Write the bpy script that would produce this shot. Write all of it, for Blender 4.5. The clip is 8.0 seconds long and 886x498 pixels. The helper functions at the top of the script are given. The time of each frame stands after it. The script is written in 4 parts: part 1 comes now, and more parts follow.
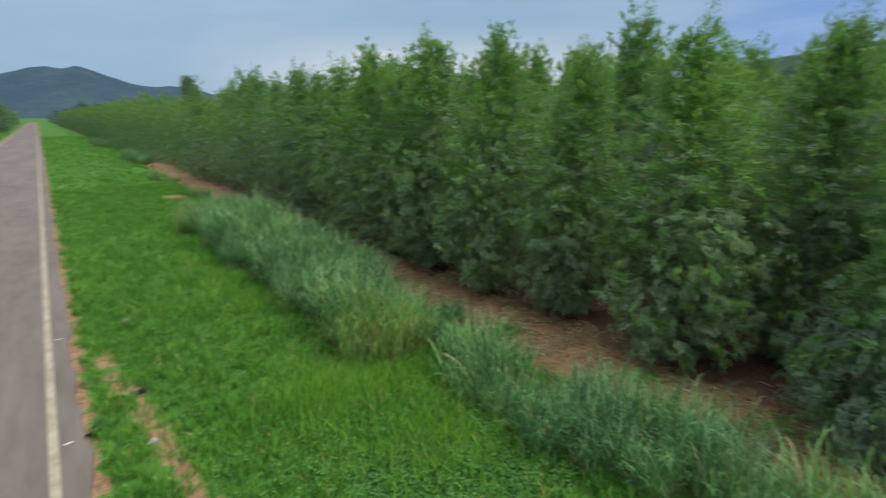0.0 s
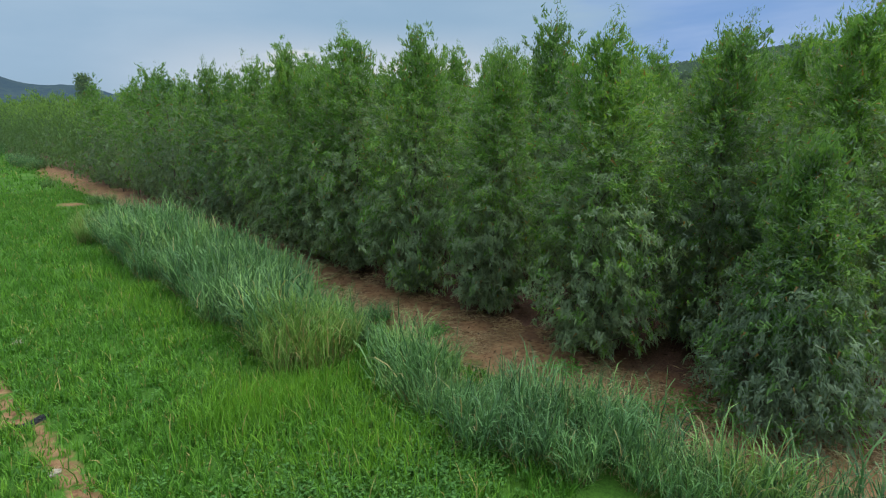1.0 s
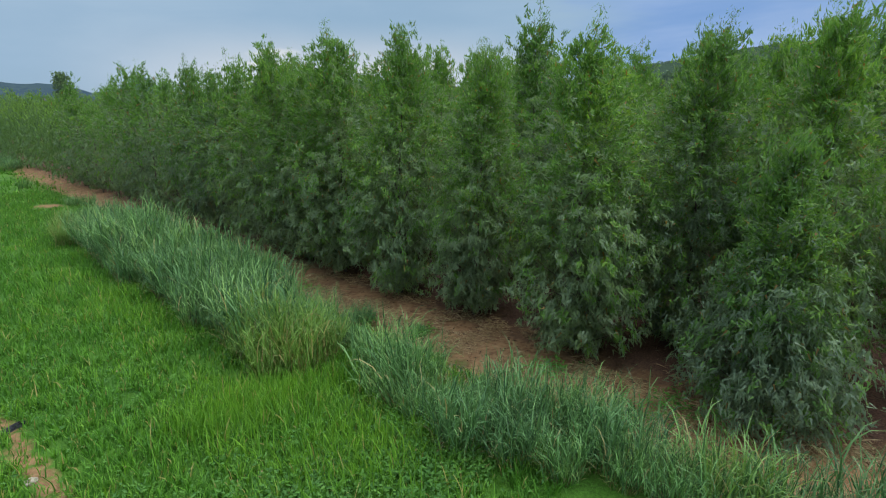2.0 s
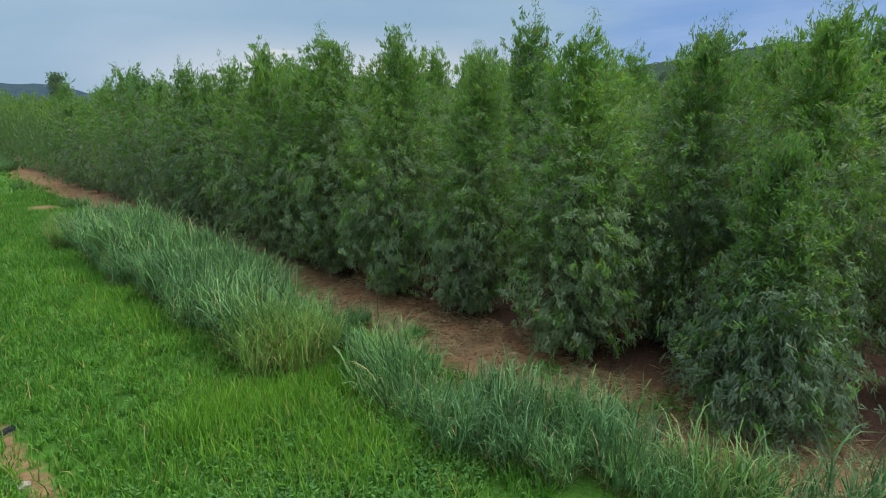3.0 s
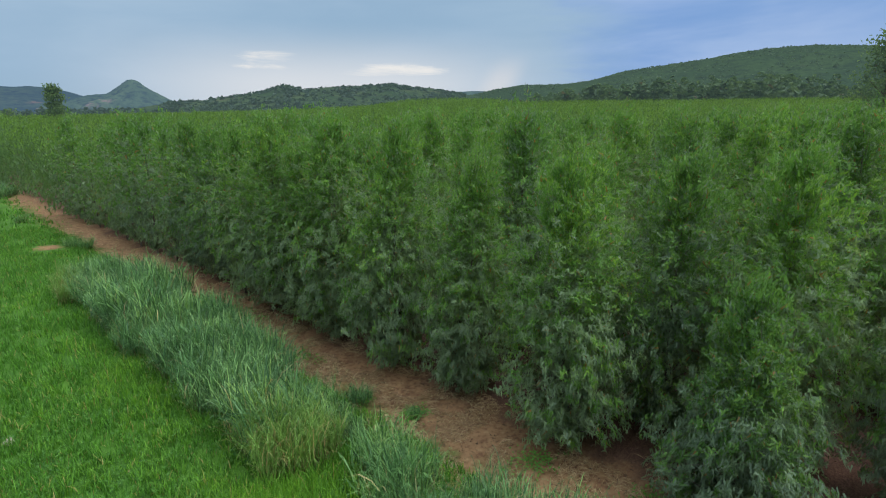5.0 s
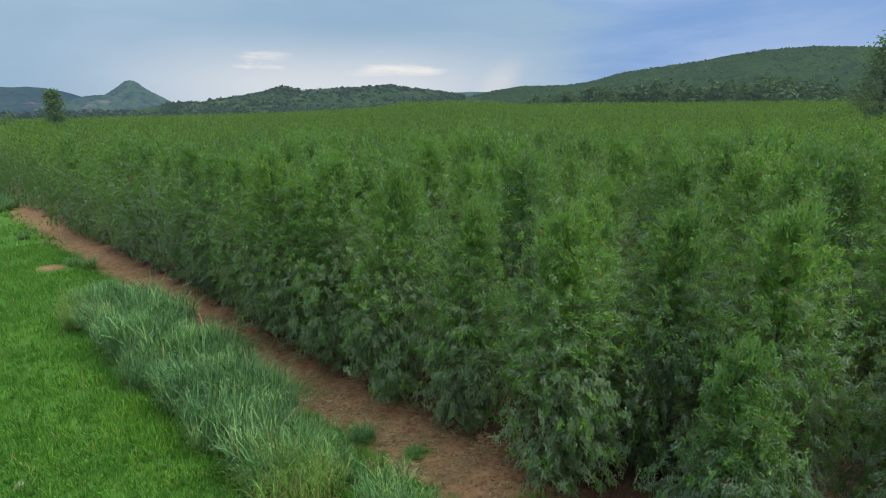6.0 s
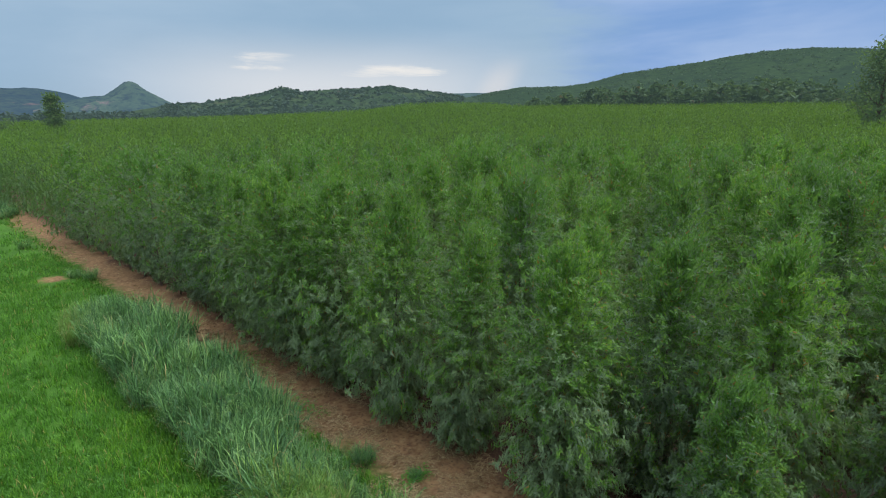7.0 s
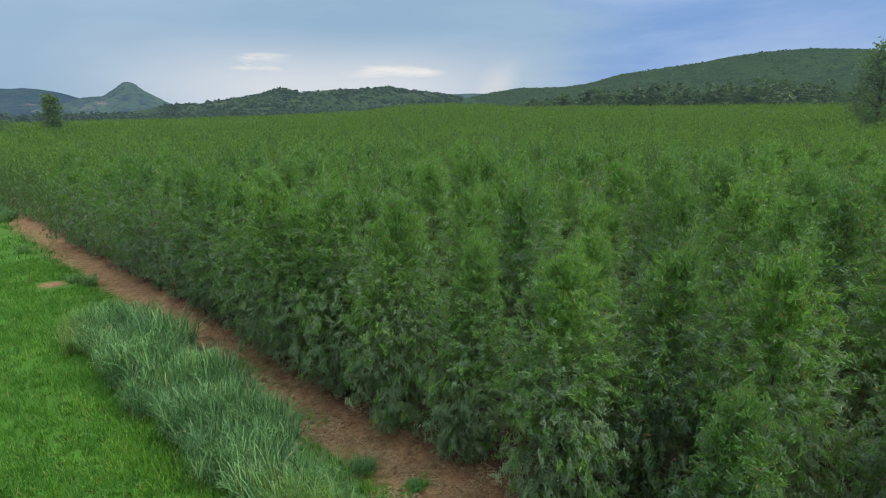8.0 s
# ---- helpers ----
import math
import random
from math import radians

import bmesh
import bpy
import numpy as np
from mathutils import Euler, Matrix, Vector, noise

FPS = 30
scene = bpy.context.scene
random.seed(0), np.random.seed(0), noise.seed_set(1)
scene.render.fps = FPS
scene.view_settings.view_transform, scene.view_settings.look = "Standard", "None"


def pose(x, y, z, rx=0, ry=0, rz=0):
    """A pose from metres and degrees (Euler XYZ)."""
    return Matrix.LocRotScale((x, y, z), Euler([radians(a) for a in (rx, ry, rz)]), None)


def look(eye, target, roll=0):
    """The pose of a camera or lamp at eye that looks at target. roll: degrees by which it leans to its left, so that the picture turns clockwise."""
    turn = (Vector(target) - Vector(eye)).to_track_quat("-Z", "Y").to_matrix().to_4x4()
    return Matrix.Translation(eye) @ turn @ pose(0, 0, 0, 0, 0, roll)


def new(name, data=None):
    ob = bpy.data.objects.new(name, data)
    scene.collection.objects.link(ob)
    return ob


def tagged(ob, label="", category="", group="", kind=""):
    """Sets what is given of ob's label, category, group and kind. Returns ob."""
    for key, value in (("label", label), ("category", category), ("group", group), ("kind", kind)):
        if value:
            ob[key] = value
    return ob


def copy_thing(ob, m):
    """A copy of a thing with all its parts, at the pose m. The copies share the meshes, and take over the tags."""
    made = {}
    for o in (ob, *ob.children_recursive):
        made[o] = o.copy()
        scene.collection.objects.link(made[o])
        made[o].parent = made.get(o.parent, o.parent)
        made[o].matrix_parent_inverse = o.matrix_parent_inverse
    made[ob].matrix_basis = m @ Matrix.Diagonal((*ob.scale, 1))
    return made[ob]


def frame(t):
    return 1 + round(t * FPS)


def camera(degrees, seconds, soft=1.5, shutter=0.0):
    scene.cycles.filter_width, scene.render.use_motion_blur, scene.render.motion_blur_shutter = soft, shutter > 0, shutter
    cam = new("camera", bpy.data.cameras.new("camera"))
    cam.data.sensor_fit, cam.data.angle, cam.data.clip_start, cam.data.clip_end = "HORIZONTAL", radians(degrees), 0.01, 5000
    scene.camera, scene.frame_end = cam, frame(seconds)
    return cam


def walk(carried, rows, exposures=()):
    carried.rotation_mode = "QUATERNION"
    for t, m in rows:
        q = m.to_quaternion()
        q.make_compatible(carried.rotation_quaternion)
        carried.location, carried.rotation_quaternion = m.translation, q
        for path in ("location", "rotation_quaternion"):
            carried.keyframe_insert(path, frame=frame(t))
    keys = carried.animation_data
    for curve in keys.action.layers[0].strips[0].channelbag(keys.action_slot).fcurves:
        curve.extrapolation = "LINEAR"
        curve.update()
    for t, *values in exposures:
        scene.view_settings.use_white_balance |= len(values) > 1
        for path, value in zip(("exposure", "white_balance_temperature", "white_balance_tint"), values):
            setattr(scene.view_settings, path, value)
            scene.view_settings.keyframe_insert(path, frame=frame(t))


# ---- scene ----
cam = camera(78.8, 8.0, soft=1.1, shutter=0.5)
# seconds, x, y, z, yaw, pitch
ROWS = [
    (0.0, 0.000, 0.000, 4.600, -36.20, -13.77),
    (0.2, -0.004, 0.008, 4.599, -40.50, -13.70),
    (0.5, -0.008, 0.019, 4.598, -42.87, -13.66),
    (1.0, 0.011, 0.025, 4.601, -44.37, -13.68),
    (1.5, 0.031, 0.032, 4.610, -45.36, -13.72),
    (3.0, 0.071, -0.012, 4.648, -46.24, -13.69),
    (3.5, 0.058, -0.036, 4.997, -46.32, -13.61),
    (4.0, 0.018, -0.069, 5.489, -46.43, -13.53),
    (4.5, -0.051, -0.087, 6.065, -46.60, -13.50),
    (5.0, -0.094, -0.115, 6.743, -46.68, -13.48),
    (6.5, -0.188, -0.140, 8.213, -46.84, -13.41),
    (7.0, -0.190, -0.120, 8.458, -46.88, -13.36),
    (7.5, -0.195, -0.090, 8.646, -46.97, -13.32),
    (8.0, -0.190, -0.075, 8.703, -47.00, -13.31),
]
walk(cam, [(t, pose(x, y, z, 90 + pitch, 0, yaw)) for t, x, y, z, yaw, pitch in ROWS],
     exposures=[(0.0, 0.0), (8.0, 0.0)])

# ---------------------------------------------------------------- light
SUN_EL, SUN_AZ = 56.0, 135.0      # azimuth clockwise from +y
sun_data = bpy.data.lights.new("sun", "SUN")
sun_data.energy, sun_data.angle, sun_data.color = 1.4, radians(14), (1.0, 0.95, 0.88)
sun = new("sun", sun_data)
se, sa = radians(SUN_EL), radians(SUN_AZ)
sun.matrix_world = look((60 * math.cos(se) * math.sin(sa), 60 * math.cos(se) * math.cos(sa), 60 * math.sin(se)), (0, 0, 0))


class Graph:
    """Short hand for node trees."""

    def __init__(self, tree):
        self.tree = tree
        tree.nodes.clear()

    def put(self, kind, **values):
        node = self.tree.nodes.new(kind)
        for key, value in values.items():
            if key in node.inputs:
                self.join(value, node.inputs[key])
            elif key.startswith("i") and key[1:].isdigit():
                self.join(value, node.inputs[int(key[1:])])
            elif key == "operation":
                node.operation = value
            elif key == "use_clamp":
                node.use_clamp = value
            elif key == "data_type":
                node.data_type = value
            elif key == "blend_type":
                node.blend_type = value
            elif key == "interpolation_type":
                node.interpolation_type = value
        return node

    def join(self, value, socket):
        if isinstance(value, bpy.types.NodeSocket):
            self.tree.links.new(value, socket)
        elif isinstance(value, bpy.types.Node):
            self.tree.links.new(value.outputs[0], socket)
        else:
            if socket.type == "RGBA" and len(value) == 3:
                value = (*value, 1)
            socket.default_value = value

    def maths(self, operation, a, b=0.0, clamp=False):
        return self.put("ShaderNodeMath", operation=operation, use_clamp=clamp, i0=a, i1=b).outputs[0]

    def noise(self, vector, scale, detail=3.0, rough=0.55, distortion=0.0):
        return self.put("ShaderNodeTexNoise", Vector=vector, Scale=scale, Detail=detail, Roughness=rough, Distortion=distortion).outputs[0]

    def span(self, value, lo, hi, to_lo=0.0, to_hi=1.0, smooth=True):
        node = self.put("ShaderNodeMapRange", interpolation_type="SMOOTHSTEP" if smooth else "LINEAR")
        for k, v in enumerate((value, lo, hi, to_lo, to_hi)):
            self.join(v, node.inputs[k])
        return node.outputs[0]

    def mix(self, factor, a, b, blend="MIX"):
        node = self.put("ShaderNodeMix", data_type="RGBA", blend_type=blend)
        self.join(factor, node.inputs[0])
        self.join(a, node.inputs[6])
        self.join(b, node.inputs[7])
        return node.outputs[2]


# sky: a blue clear part under a thin, uneven sheet of cloud, brighter overhead, with a bright break low over the hills
world = bpy.data.worlds.new("sky")
world.use_nodes = True
scene.world = world
g = Graph(world.node_tree)
sky = g.put("ShaderNodeTexSky")
sky.sky_type, sky.sun_disc, sky.sun_elevation, sky.sun_rotation = "NISHITA", False, se, sa
sky.air_density, sky.dust_density = 1.2, 1.0
clear = g.put("ShaderNodeVectorMath", operation="SCALE", i0=sky)
clear.inputs[3].default_value = 0.105
co = g.put("ShaderNodeTexCoord").outputs["Generated"]
sep = g.put("ShaderNodeSeparateXYZ", Vector=co)
up = sep.outputs[2]
flat = g.put("ShaderNodeMapping", Vector=co, Scale=(1.0, 1.0, 4.5))
streak = g.noise(flat, 2.2, 5.0, 0.55, 0.4)
fine = g.noise(flat, 5.0, 5.0, 0.6, 0.5)


def toward(azimuth, elevation):
    a, e = radians(azimuth), radians(elevation)
    return (math.sin(a) * math.cos(e), math.cos(a) * math.cos(e), math.sin(e))


def lobe(azimuth, elevation, lo, hi, vector=co):
    dot = g.put("ShaderNodeVectorMath", operation="DOT_PRODUCT", i0=vector, i1=toward(azimuth, elevation)).outputs["Value"]
    return g.span(dot, math.cos(radians(hi)), math.cos(radians(lo)))


az = g.maths("MULTIPLY", g.maths("ARCTAN2", sep.outputs[0], sep.outputs[1]), 180 / math.pi)
el = g.maths("MULTIPLY", g.maths("ARCSINE", up), 180 / math.pi)


def hump(value, middle, half, core=0.0):
    """One within core of the middle, falling to nothing at half."""
    return g.span(g.maths("ABSOLUTE", g.maths("SUBTRACT", value, middle)), half, core)


def both(a, b):
    return g.maths("MULTIPLY", a, b)


# a grey-blue sheet of cloud, with a rain-blue part beyond a fairly sharp edge
veil = g.mix(g.span(streak, 0.25, 0.78), (0.295, 0.450, 0.625), (0.375, 0.520, 0.675))
rain = g.mix(g.span(streak, 0.32, 0.70), (0.185, 0.345, 0.67), (0.36, 0.50, 0.76))
edge = g.maths("ADD", az, g.maths("MULTIPLY", g.maths("SUBTRACT", fine, 0.5), 14.0))
rainy = both(g.span(edge, 55.0, 66.0), g.span(az, 150.0, 115.0))
veil = g.mix(rainy, veil, rain)
cover = g.span(streak, 0.2, 0.6, 0.88, 1.0)
tone = g.mix(cover, clear.outputs[0], veil)
# pale low sky round the break in the cloud, its bright streaks and a slanting shaft of light
pale = both(hump(az, 36.0, 28.0, 4.0), hump(el, 1.5, 8.0, 1.5))
tone = g.mix(g.maths("MULTIPLY", pale, 0.9), tone, (0.71, 0.74, 0.78))
wisp = g.noise(g.put("ShaderNodeMapping", Vector=co, Scale=(1.0, 1.0, 6.0)), 9.0, 5.0, 0.62, 0.5)
streaks = g.maths("MAXIMUM", both(hump(az, 42.5, 7.5, 2.0), hump(el, 4.8, 1.0, 0.1)), g.maths("MULTIPLY", both(hump(az, 29.0, 4.5, 0.8), hump(el, 5.4, 1.5, 0.1)), 0.75))
torn = g.span(g.maths("ADD", g.maths("MULTIPLY", wisp, 1.6), g.maths("MULTIPLY", streaks, 0.5)), 0.98, 1.48)
tone = g.mix(both(torn, g.span(streaks, 0.02, 0.3)), tone, (0.84, 0.83, 0.81))
shaft = both(hump(g.maths("SUBTRACT", az, g.maths("MULTIPLY", el, 0.5)), 50.6, 2.6, 0.2), hump(el, 2.8, 4.2, 0.5))
tone = g.mix(g.maths("MULTIPLY", shaft, 0.55), tone, (0.74, 0.73, 0.74))
# overcast skies grow brighter overhead
tone = g.mix(g.span(up, 0.2, 0.6, 0.0, 0.8), tone, (0.50, 0.535, 0.55))
# an unseen glow near the sun is added to brighten the tree fronts
rise = g.maths("MULTIPLY", g.span(up, 0.22, 0.95, 1.0, 3.0), g.maths("ADD", 1.0, lobe(SUN_AZ + 15, SUN_EL * 0.8, 6, 62)))
bright = g.put("ShaderNodeVectorMath", operation="SCALE", i0=tone)
g.join(rise, bright.inputs[3])
g.put("ShaderNodeOutputWorld", Surface=g.put("ShaderNodeBackground", Color=bright.outputs[0], Strength=1.0))


# ---------------------------------------------------------------- materials
def material(name):
    m = bpy.data.materials.new(name)
    m.use_nodes = True
    return m, Graph(m.node_tree)


def finish(gr, shader):
    gr.put("ShaderNodeOutputMaterial", Surface=shader)


def foliage(name, dark, mid, fresh, dry, dry_share=0.02, gloss=0.45, through_light=0.3, patch=0.6, air=0.0, sheen=0.28):
    """Leaves and blades: each leaf its own tone, drifts of fresher growth, a few dry ones, light shining through."""
    m, gr = material(name)
    geo = gr.put("ShaderNodeNewGeometry")
    each = geo.outputs["Random Per Island"]
    pos = geo.outputs["Position"]
    obj = gr.put("ShaderNodeObjectInfo").outputs["Random"]
    drift = gr.noise(pos, patch, 2.0)
    tone = gr.mix(gr.span(each, 0.0, 0.9), dark, mid)
    share = gr.maths("MULTIPLY", gr.span(drift, 0.42, 0.68), gr.span(each, 0.25, 1.0))
    share = gr.maths("MULTIPLY", share, gr.span(obj, 0.0, 1.0, 0.55, 1.0))
    tone = gr.mix(share, tone, fresh)
    roll = gr.maths("FRACT", gr.maths("MULTIPLY", each, 37.3))
    tone = gr.mix(gr.maths("LESS_THAN", roll, dry_share), tone, dry)
    kin = gr.maths("FRACT", gr.maths("MULTIPLY", obj, 7.7))     # no two plants quite alike
    tone = gr.mix(1.0, tone, gr.mix(kin, (0.90, 0.93, 1.02), (1.24, 1.24, 1.10)), "MULTIPLY")
    skin = gr.put("ShaderNodeBsdfPrincipled", **{"Base Color": tone, "Roughness": gloss, "Specular IOR Level": sheen})
    glow_through = gr.put("ShaderNodeBsdfTranslucent", Color=gr.mix(1.0, tone, (1.15, 1.1, 0.6), "MULTIPLY"))
    both = gr.put("ShaderNodeMixShader", i0=through_light, i1=skin.outputs[0], i2=glow_through.outputs[0])
    if air:                                 # painted haze: a faint bluish glow mixed into the leaves
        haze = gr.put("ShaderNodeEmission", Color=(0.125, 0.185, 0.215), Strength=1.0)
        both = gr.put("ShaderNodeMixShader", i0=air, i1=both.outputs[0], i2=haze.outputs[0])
    finish(gr, both.outputs[0])
    return m


EUCALYPT = foliage("eucalypt_leaf", (0.150, 0.212, 0.142), (0.188, 0.268, 0.156), (0.204, 0.328, 0.112), (0.24, 0.16, 0.06), 0.010, 0.5, 0.52, 0.55, 0.0, 0.36)
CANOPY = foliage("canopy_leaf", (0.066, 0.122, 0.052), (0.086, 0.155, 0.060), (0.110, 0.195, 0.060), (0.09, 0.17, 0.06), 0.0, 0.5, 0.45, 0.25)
# fresh shoots, also the lit tone painted on distant crown tops
SPRAY_LIT = foliage("canopy_shoot_lit", (0.108, 0.198, 0.048), (0.132, 0.234, 0.050), (0.166, 0.278, 0.050), (0.15, 0.26, 0.06), 0.0, 0.5, 0.45, 0.25)
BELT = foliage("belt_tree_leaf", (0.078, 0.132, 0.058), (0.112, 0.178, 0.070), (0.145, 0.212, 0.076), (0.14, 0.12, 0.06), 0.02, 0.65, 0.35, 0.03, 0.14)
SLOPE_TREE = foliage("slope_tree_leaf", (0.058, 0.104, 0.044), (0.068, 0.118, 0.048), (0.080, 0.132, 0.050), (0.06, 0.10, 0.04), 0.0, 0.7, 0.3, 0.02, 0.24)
# yellow-green young growth; its lighter tone also stands in for light on crown tops
YOUNG_LIT = foliage("young_lit_eucalypt_leaf", (0.096, 0.204, 0.054), (0.140, 0.278, 0.058), (0.204, 0.350, 0.056), (0.28, 0.17, 0.06), 0.015, 0.5, 0.50, 0.55)
# haze glow in these nearer crowns is added to lighten them
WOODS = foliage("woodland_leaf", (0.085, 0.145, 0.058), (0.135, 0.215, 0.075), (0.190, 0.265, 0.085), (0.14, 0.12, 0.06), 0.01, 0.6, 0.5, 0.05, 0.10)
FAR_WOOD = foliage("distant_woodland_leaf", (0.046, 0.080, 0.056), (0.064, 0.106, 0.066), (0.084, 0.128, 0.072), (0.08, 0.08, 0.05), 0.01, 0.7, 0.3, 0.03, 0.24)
GUINEA = foliage("tall_grass_blade", (0.042, 0.106, 0.044), (0.136, 0.274, 0.096), (0.305, 0.470, 0.160), (0.36, 0.30, 0.15), 0.025, 0.42, 0.22, 0.9)
THATCH = foliage("dry_grass_stalk", (0.12, 0.095, 0.045), (0.24, 0.19, 0.09), (0.20, 0.24, 0.08), (0.40, 0.31, 0.15), 0.2, 0.7, 0.2, 0.6)
PALE = foliage("pale_grass_blade", (0.120, 0.220, 0.050), (0.210, 0.350, 0.090), (0.290, 0.440, 0.100), (0.40, 0.31, 0.15), 0.12, 0.45, 0.35, 0.45)
LAWN = foliage("lawn_blade", (0.048, 0.143, 0.020), (0.104, 0.264, 0.031), (0.205, 0.390, 0.044), (0.34, 0.29, 0.11), 0.03, 0.55, 0.35, 0.8)
FRESH = foliage("fresh_grass_blade", (0.086, 0.214, 0.024), (0.148, 0.326, 0.033), (0.215, 0.400, 0.038), (0.34, 0.29, 0.11), 0.03, 0.55, 0.4, 0.8)
WEED = foliage("weed_leaf", (0.065, 0.175, 0.034), (0.105, 0.255, 0.044), (0.150, 0.320, 0.050), (0.25, 0.22, 0.08), 0.01, 0.55, 0.3, 1.5)


def bark_material():
    m, gr = material("eucalypt_bark")
    co = gr.put("ShaderNodeTexCoord").outputs["Object"]
    st = gr.put("ShaderNodeMapping", Vector=co, Scale=(9.0, 9.0, 1.2))
    n = gr.noise(st, 3.0, 5.0, 0.65)
    tone = gr.mix(gr.span(n, 0.3, 0.7), (0.060, 0.044, 0.034), (0.16, 0.125, 0.095))
    b = gr.put("ShaderNodeBump", Strength=0.5, Distance=0.01, Height=n)
    finish(gr, gr.put("ShaderNodeBsdfPrincipled", **{"Base Color": tone, "Roughness": 0.85, "Normal": b.outputs[0]}).outputs[0])
    return m


BARK = bark_material()


def ground_material():
    """Verge grass, the bare strip before the plantation and its litter floor, and pasture far off."""
    m, gr = material("ground_cover")
    pos = gr.put("ShaderNodeNewGeometry").outputs["Position"]
    sep = gr.put("ShaderNodeSeparateXYZ", Vector=pos)
    x, y = sep.outputs[0], sep.outputs[1]
    big, mid, tiny = gr.noise(pos, 0.35, 4.0), gr.noise(pos, 2.2, 5.0, 0.6), gr.noise(pos, 28.0, 4.0, 0.65)
    wob = gr.maths("ADD", x, gr.maths("MULTIPLY", gr.maths("SUBTRACT", mid, 0.5), 2.2))
    wob = gr.maths("ADD", wob, gr.maths("MULTIPLY", gr.maths("SUBTRACT", big, 0.5), 1.6))
    soil = gr.mix(gr.span(mid, 0.3, 0.7), (0.180, 0.090, 0.048), (0.310, 0.175, 0.090))
    soil = gr.mix(gr.span(tiny, 0.42, 0.7, 0.0, 0.7), soil, (0.30, 0.205, 0.105))
    soil = gr.mix(gr.span(big, 0.55, 0.75, 0.0, 0.5), soil, (0.10, 0.055, 0.034))
    clod = gr.noise(pos, 7.0, 5.0, 0.7)
    soil = gr.mix(gr.span(clod, 0.50, 0.64, 0.0, 0.75), soil, (0.110, 0.052, 0.030))
    soil = gr.mix(gr.span(clod, 0.46, 0.32, 0.0, 0.65), soil, (0.360, 0.245, 0.135))
    litter = gr.mix(gr.span(tiny, 0.35, 0.68), (0.068, 0.037, 0.028), (0.150, 0.080, 0.055))
    soil = gr.mix(gr.span(wob, 8.9, 10.2), soil, litter)
    turf = gr.mix(gr.span(tiny, 0.3, 0.7), (0.026, 0.070, 0.010), (0.060, 0.155, 0.018))
    turf = gr.mix(gr.span(big, 0.4, 0.7, 0.0, 0.6), turf, (0.095, 0.215, 0.028))
    turf = gr.mix(gr.maths("MULTIPLY", gr.span(mid, 0.70, 0.85), gr.span(tiny, 0.4, 0.6)), turf, (0.20, 0.15, 0.06))
    start = gr.maths("ADD", gr.span(y, 10.0, 26.0, 6.7, 7.3), gr.span(y, 56.0, 68.0, 0.0, 2.0))
    bare = gr.span(gr.maths("SUBTRACT", wob, start), -0.2, 1.0)
    spot = gr.put("ShaderNodeVectorMath", operation="DISTANCE", i0=pos, i1=(5.9, 34.8, 0.0)).outputs["Value"]
    bare = gr.maths("MAXIMUM", bare, gr.span(gr.maths("ADD", spot, gr.maths("MULTIPLY", mid, 2.0)), 1.3, 1.9, 1.0, 0.0))
    # the worn streak and the crumbling edge beside the road
    edge = gr.span(gr.maths("ADD", x, gr.maths("MULTIPLY", gr.maths("SUBTRACT", mid, 0.5), 1.1)), -0.02, 0.12, 1.0, 0.0)
    line_x = gr.maths("SUBTRACT", 1.72, gr.maths("MULTIPLY", y, 0.112))
    off = gr.maths("ABSOLUTE", gr.maths("SUBTRACT", gr.maths("ADD", x, gr.maths("MULTIPLY", gr.maths("SUBTRACT", mid, 0.5), 0.9)), line_x))
    worn = gr.maths("MULTIPLY", gr.span(off, 0.08, 0.26, 1.0, 0.0), gr.span(y, 12.6, 11.6))
    worn = gr.maths("MULTIPLY", worn, gr.span(mid, 0.36, 0.5))
    left = gr.span(x, -7.0, -5.5, 0.0, 1.0)
    edge = gr.maths("MULTIPLY", edge, left)
    mask = gr.maths("MAXIMUM", bare, gr.maths("MAXIMUM", edge, worn))
    # grass again beyond the plantation
    length = gr.put("ShaderNodeVectorMath", operation="LENGTH", i0=pos).outputs["Value"]
    mask = gr.maths("MULTIPLY", mask, gr.span(length, 420.0, 520.0, 1.0, 0.0))
    tone = gr.mix(mask, turf, soil)
    h = gr.maths("ADD", gr.maths("MULTIPLY", tiny, 0.5), mid)
    b = gr.put("ShaderNodeBump", Strength=0.6, Distance=0.05, Height=h)
    finish(gr, gr.put("ShaderNodeBsdfPrincipled", **{"Base Color": tone, "Roughness": 0.95, "Specular IOR Level": 0.15, "Normal": b.outputs[0]}).outputs[0])
    return m


GROUND = ground_material()


def plain(name, a, b, scale, rough=0.9, bump=0.3, stretch=(1, 1, 1), detail=5.0):
    m, gr = material(name)
    pos = gr.put("ShaderNodeNewGeometry").outputs["Position"]
    mp = gr.put("ShaderNodeMapping", Vector=pos, Scale=stretch)
    n, n2 = gr.noise(mp, scale, detail, 0.62), gr.noise(mp, scale * 9.0, 4.0, 0.6)
    tone = gr.mix(gr.span(n, 0.3, 0.7), a, b)
    tone = gr.mix(gr.span(n2, 0.35, 0.7, 0.0, 0.45), tone, gr.mix(1.0, tone, (0.6, 0.6, 0.6), "MULTIPLY"))
    bp = gr.put("ShaderNodeBump", Strength=bump, Distance=0.02, Height=gr.maths("ADD", n, n2))
    finish(gr, gr.put("ShaderNodeBsdfPrincipled", **{"Base Color": tone, "Roughness": rough, "Specular IOR Level": 0.3, "Normal": bp.outputs[0]}).outputs[0])
    return m


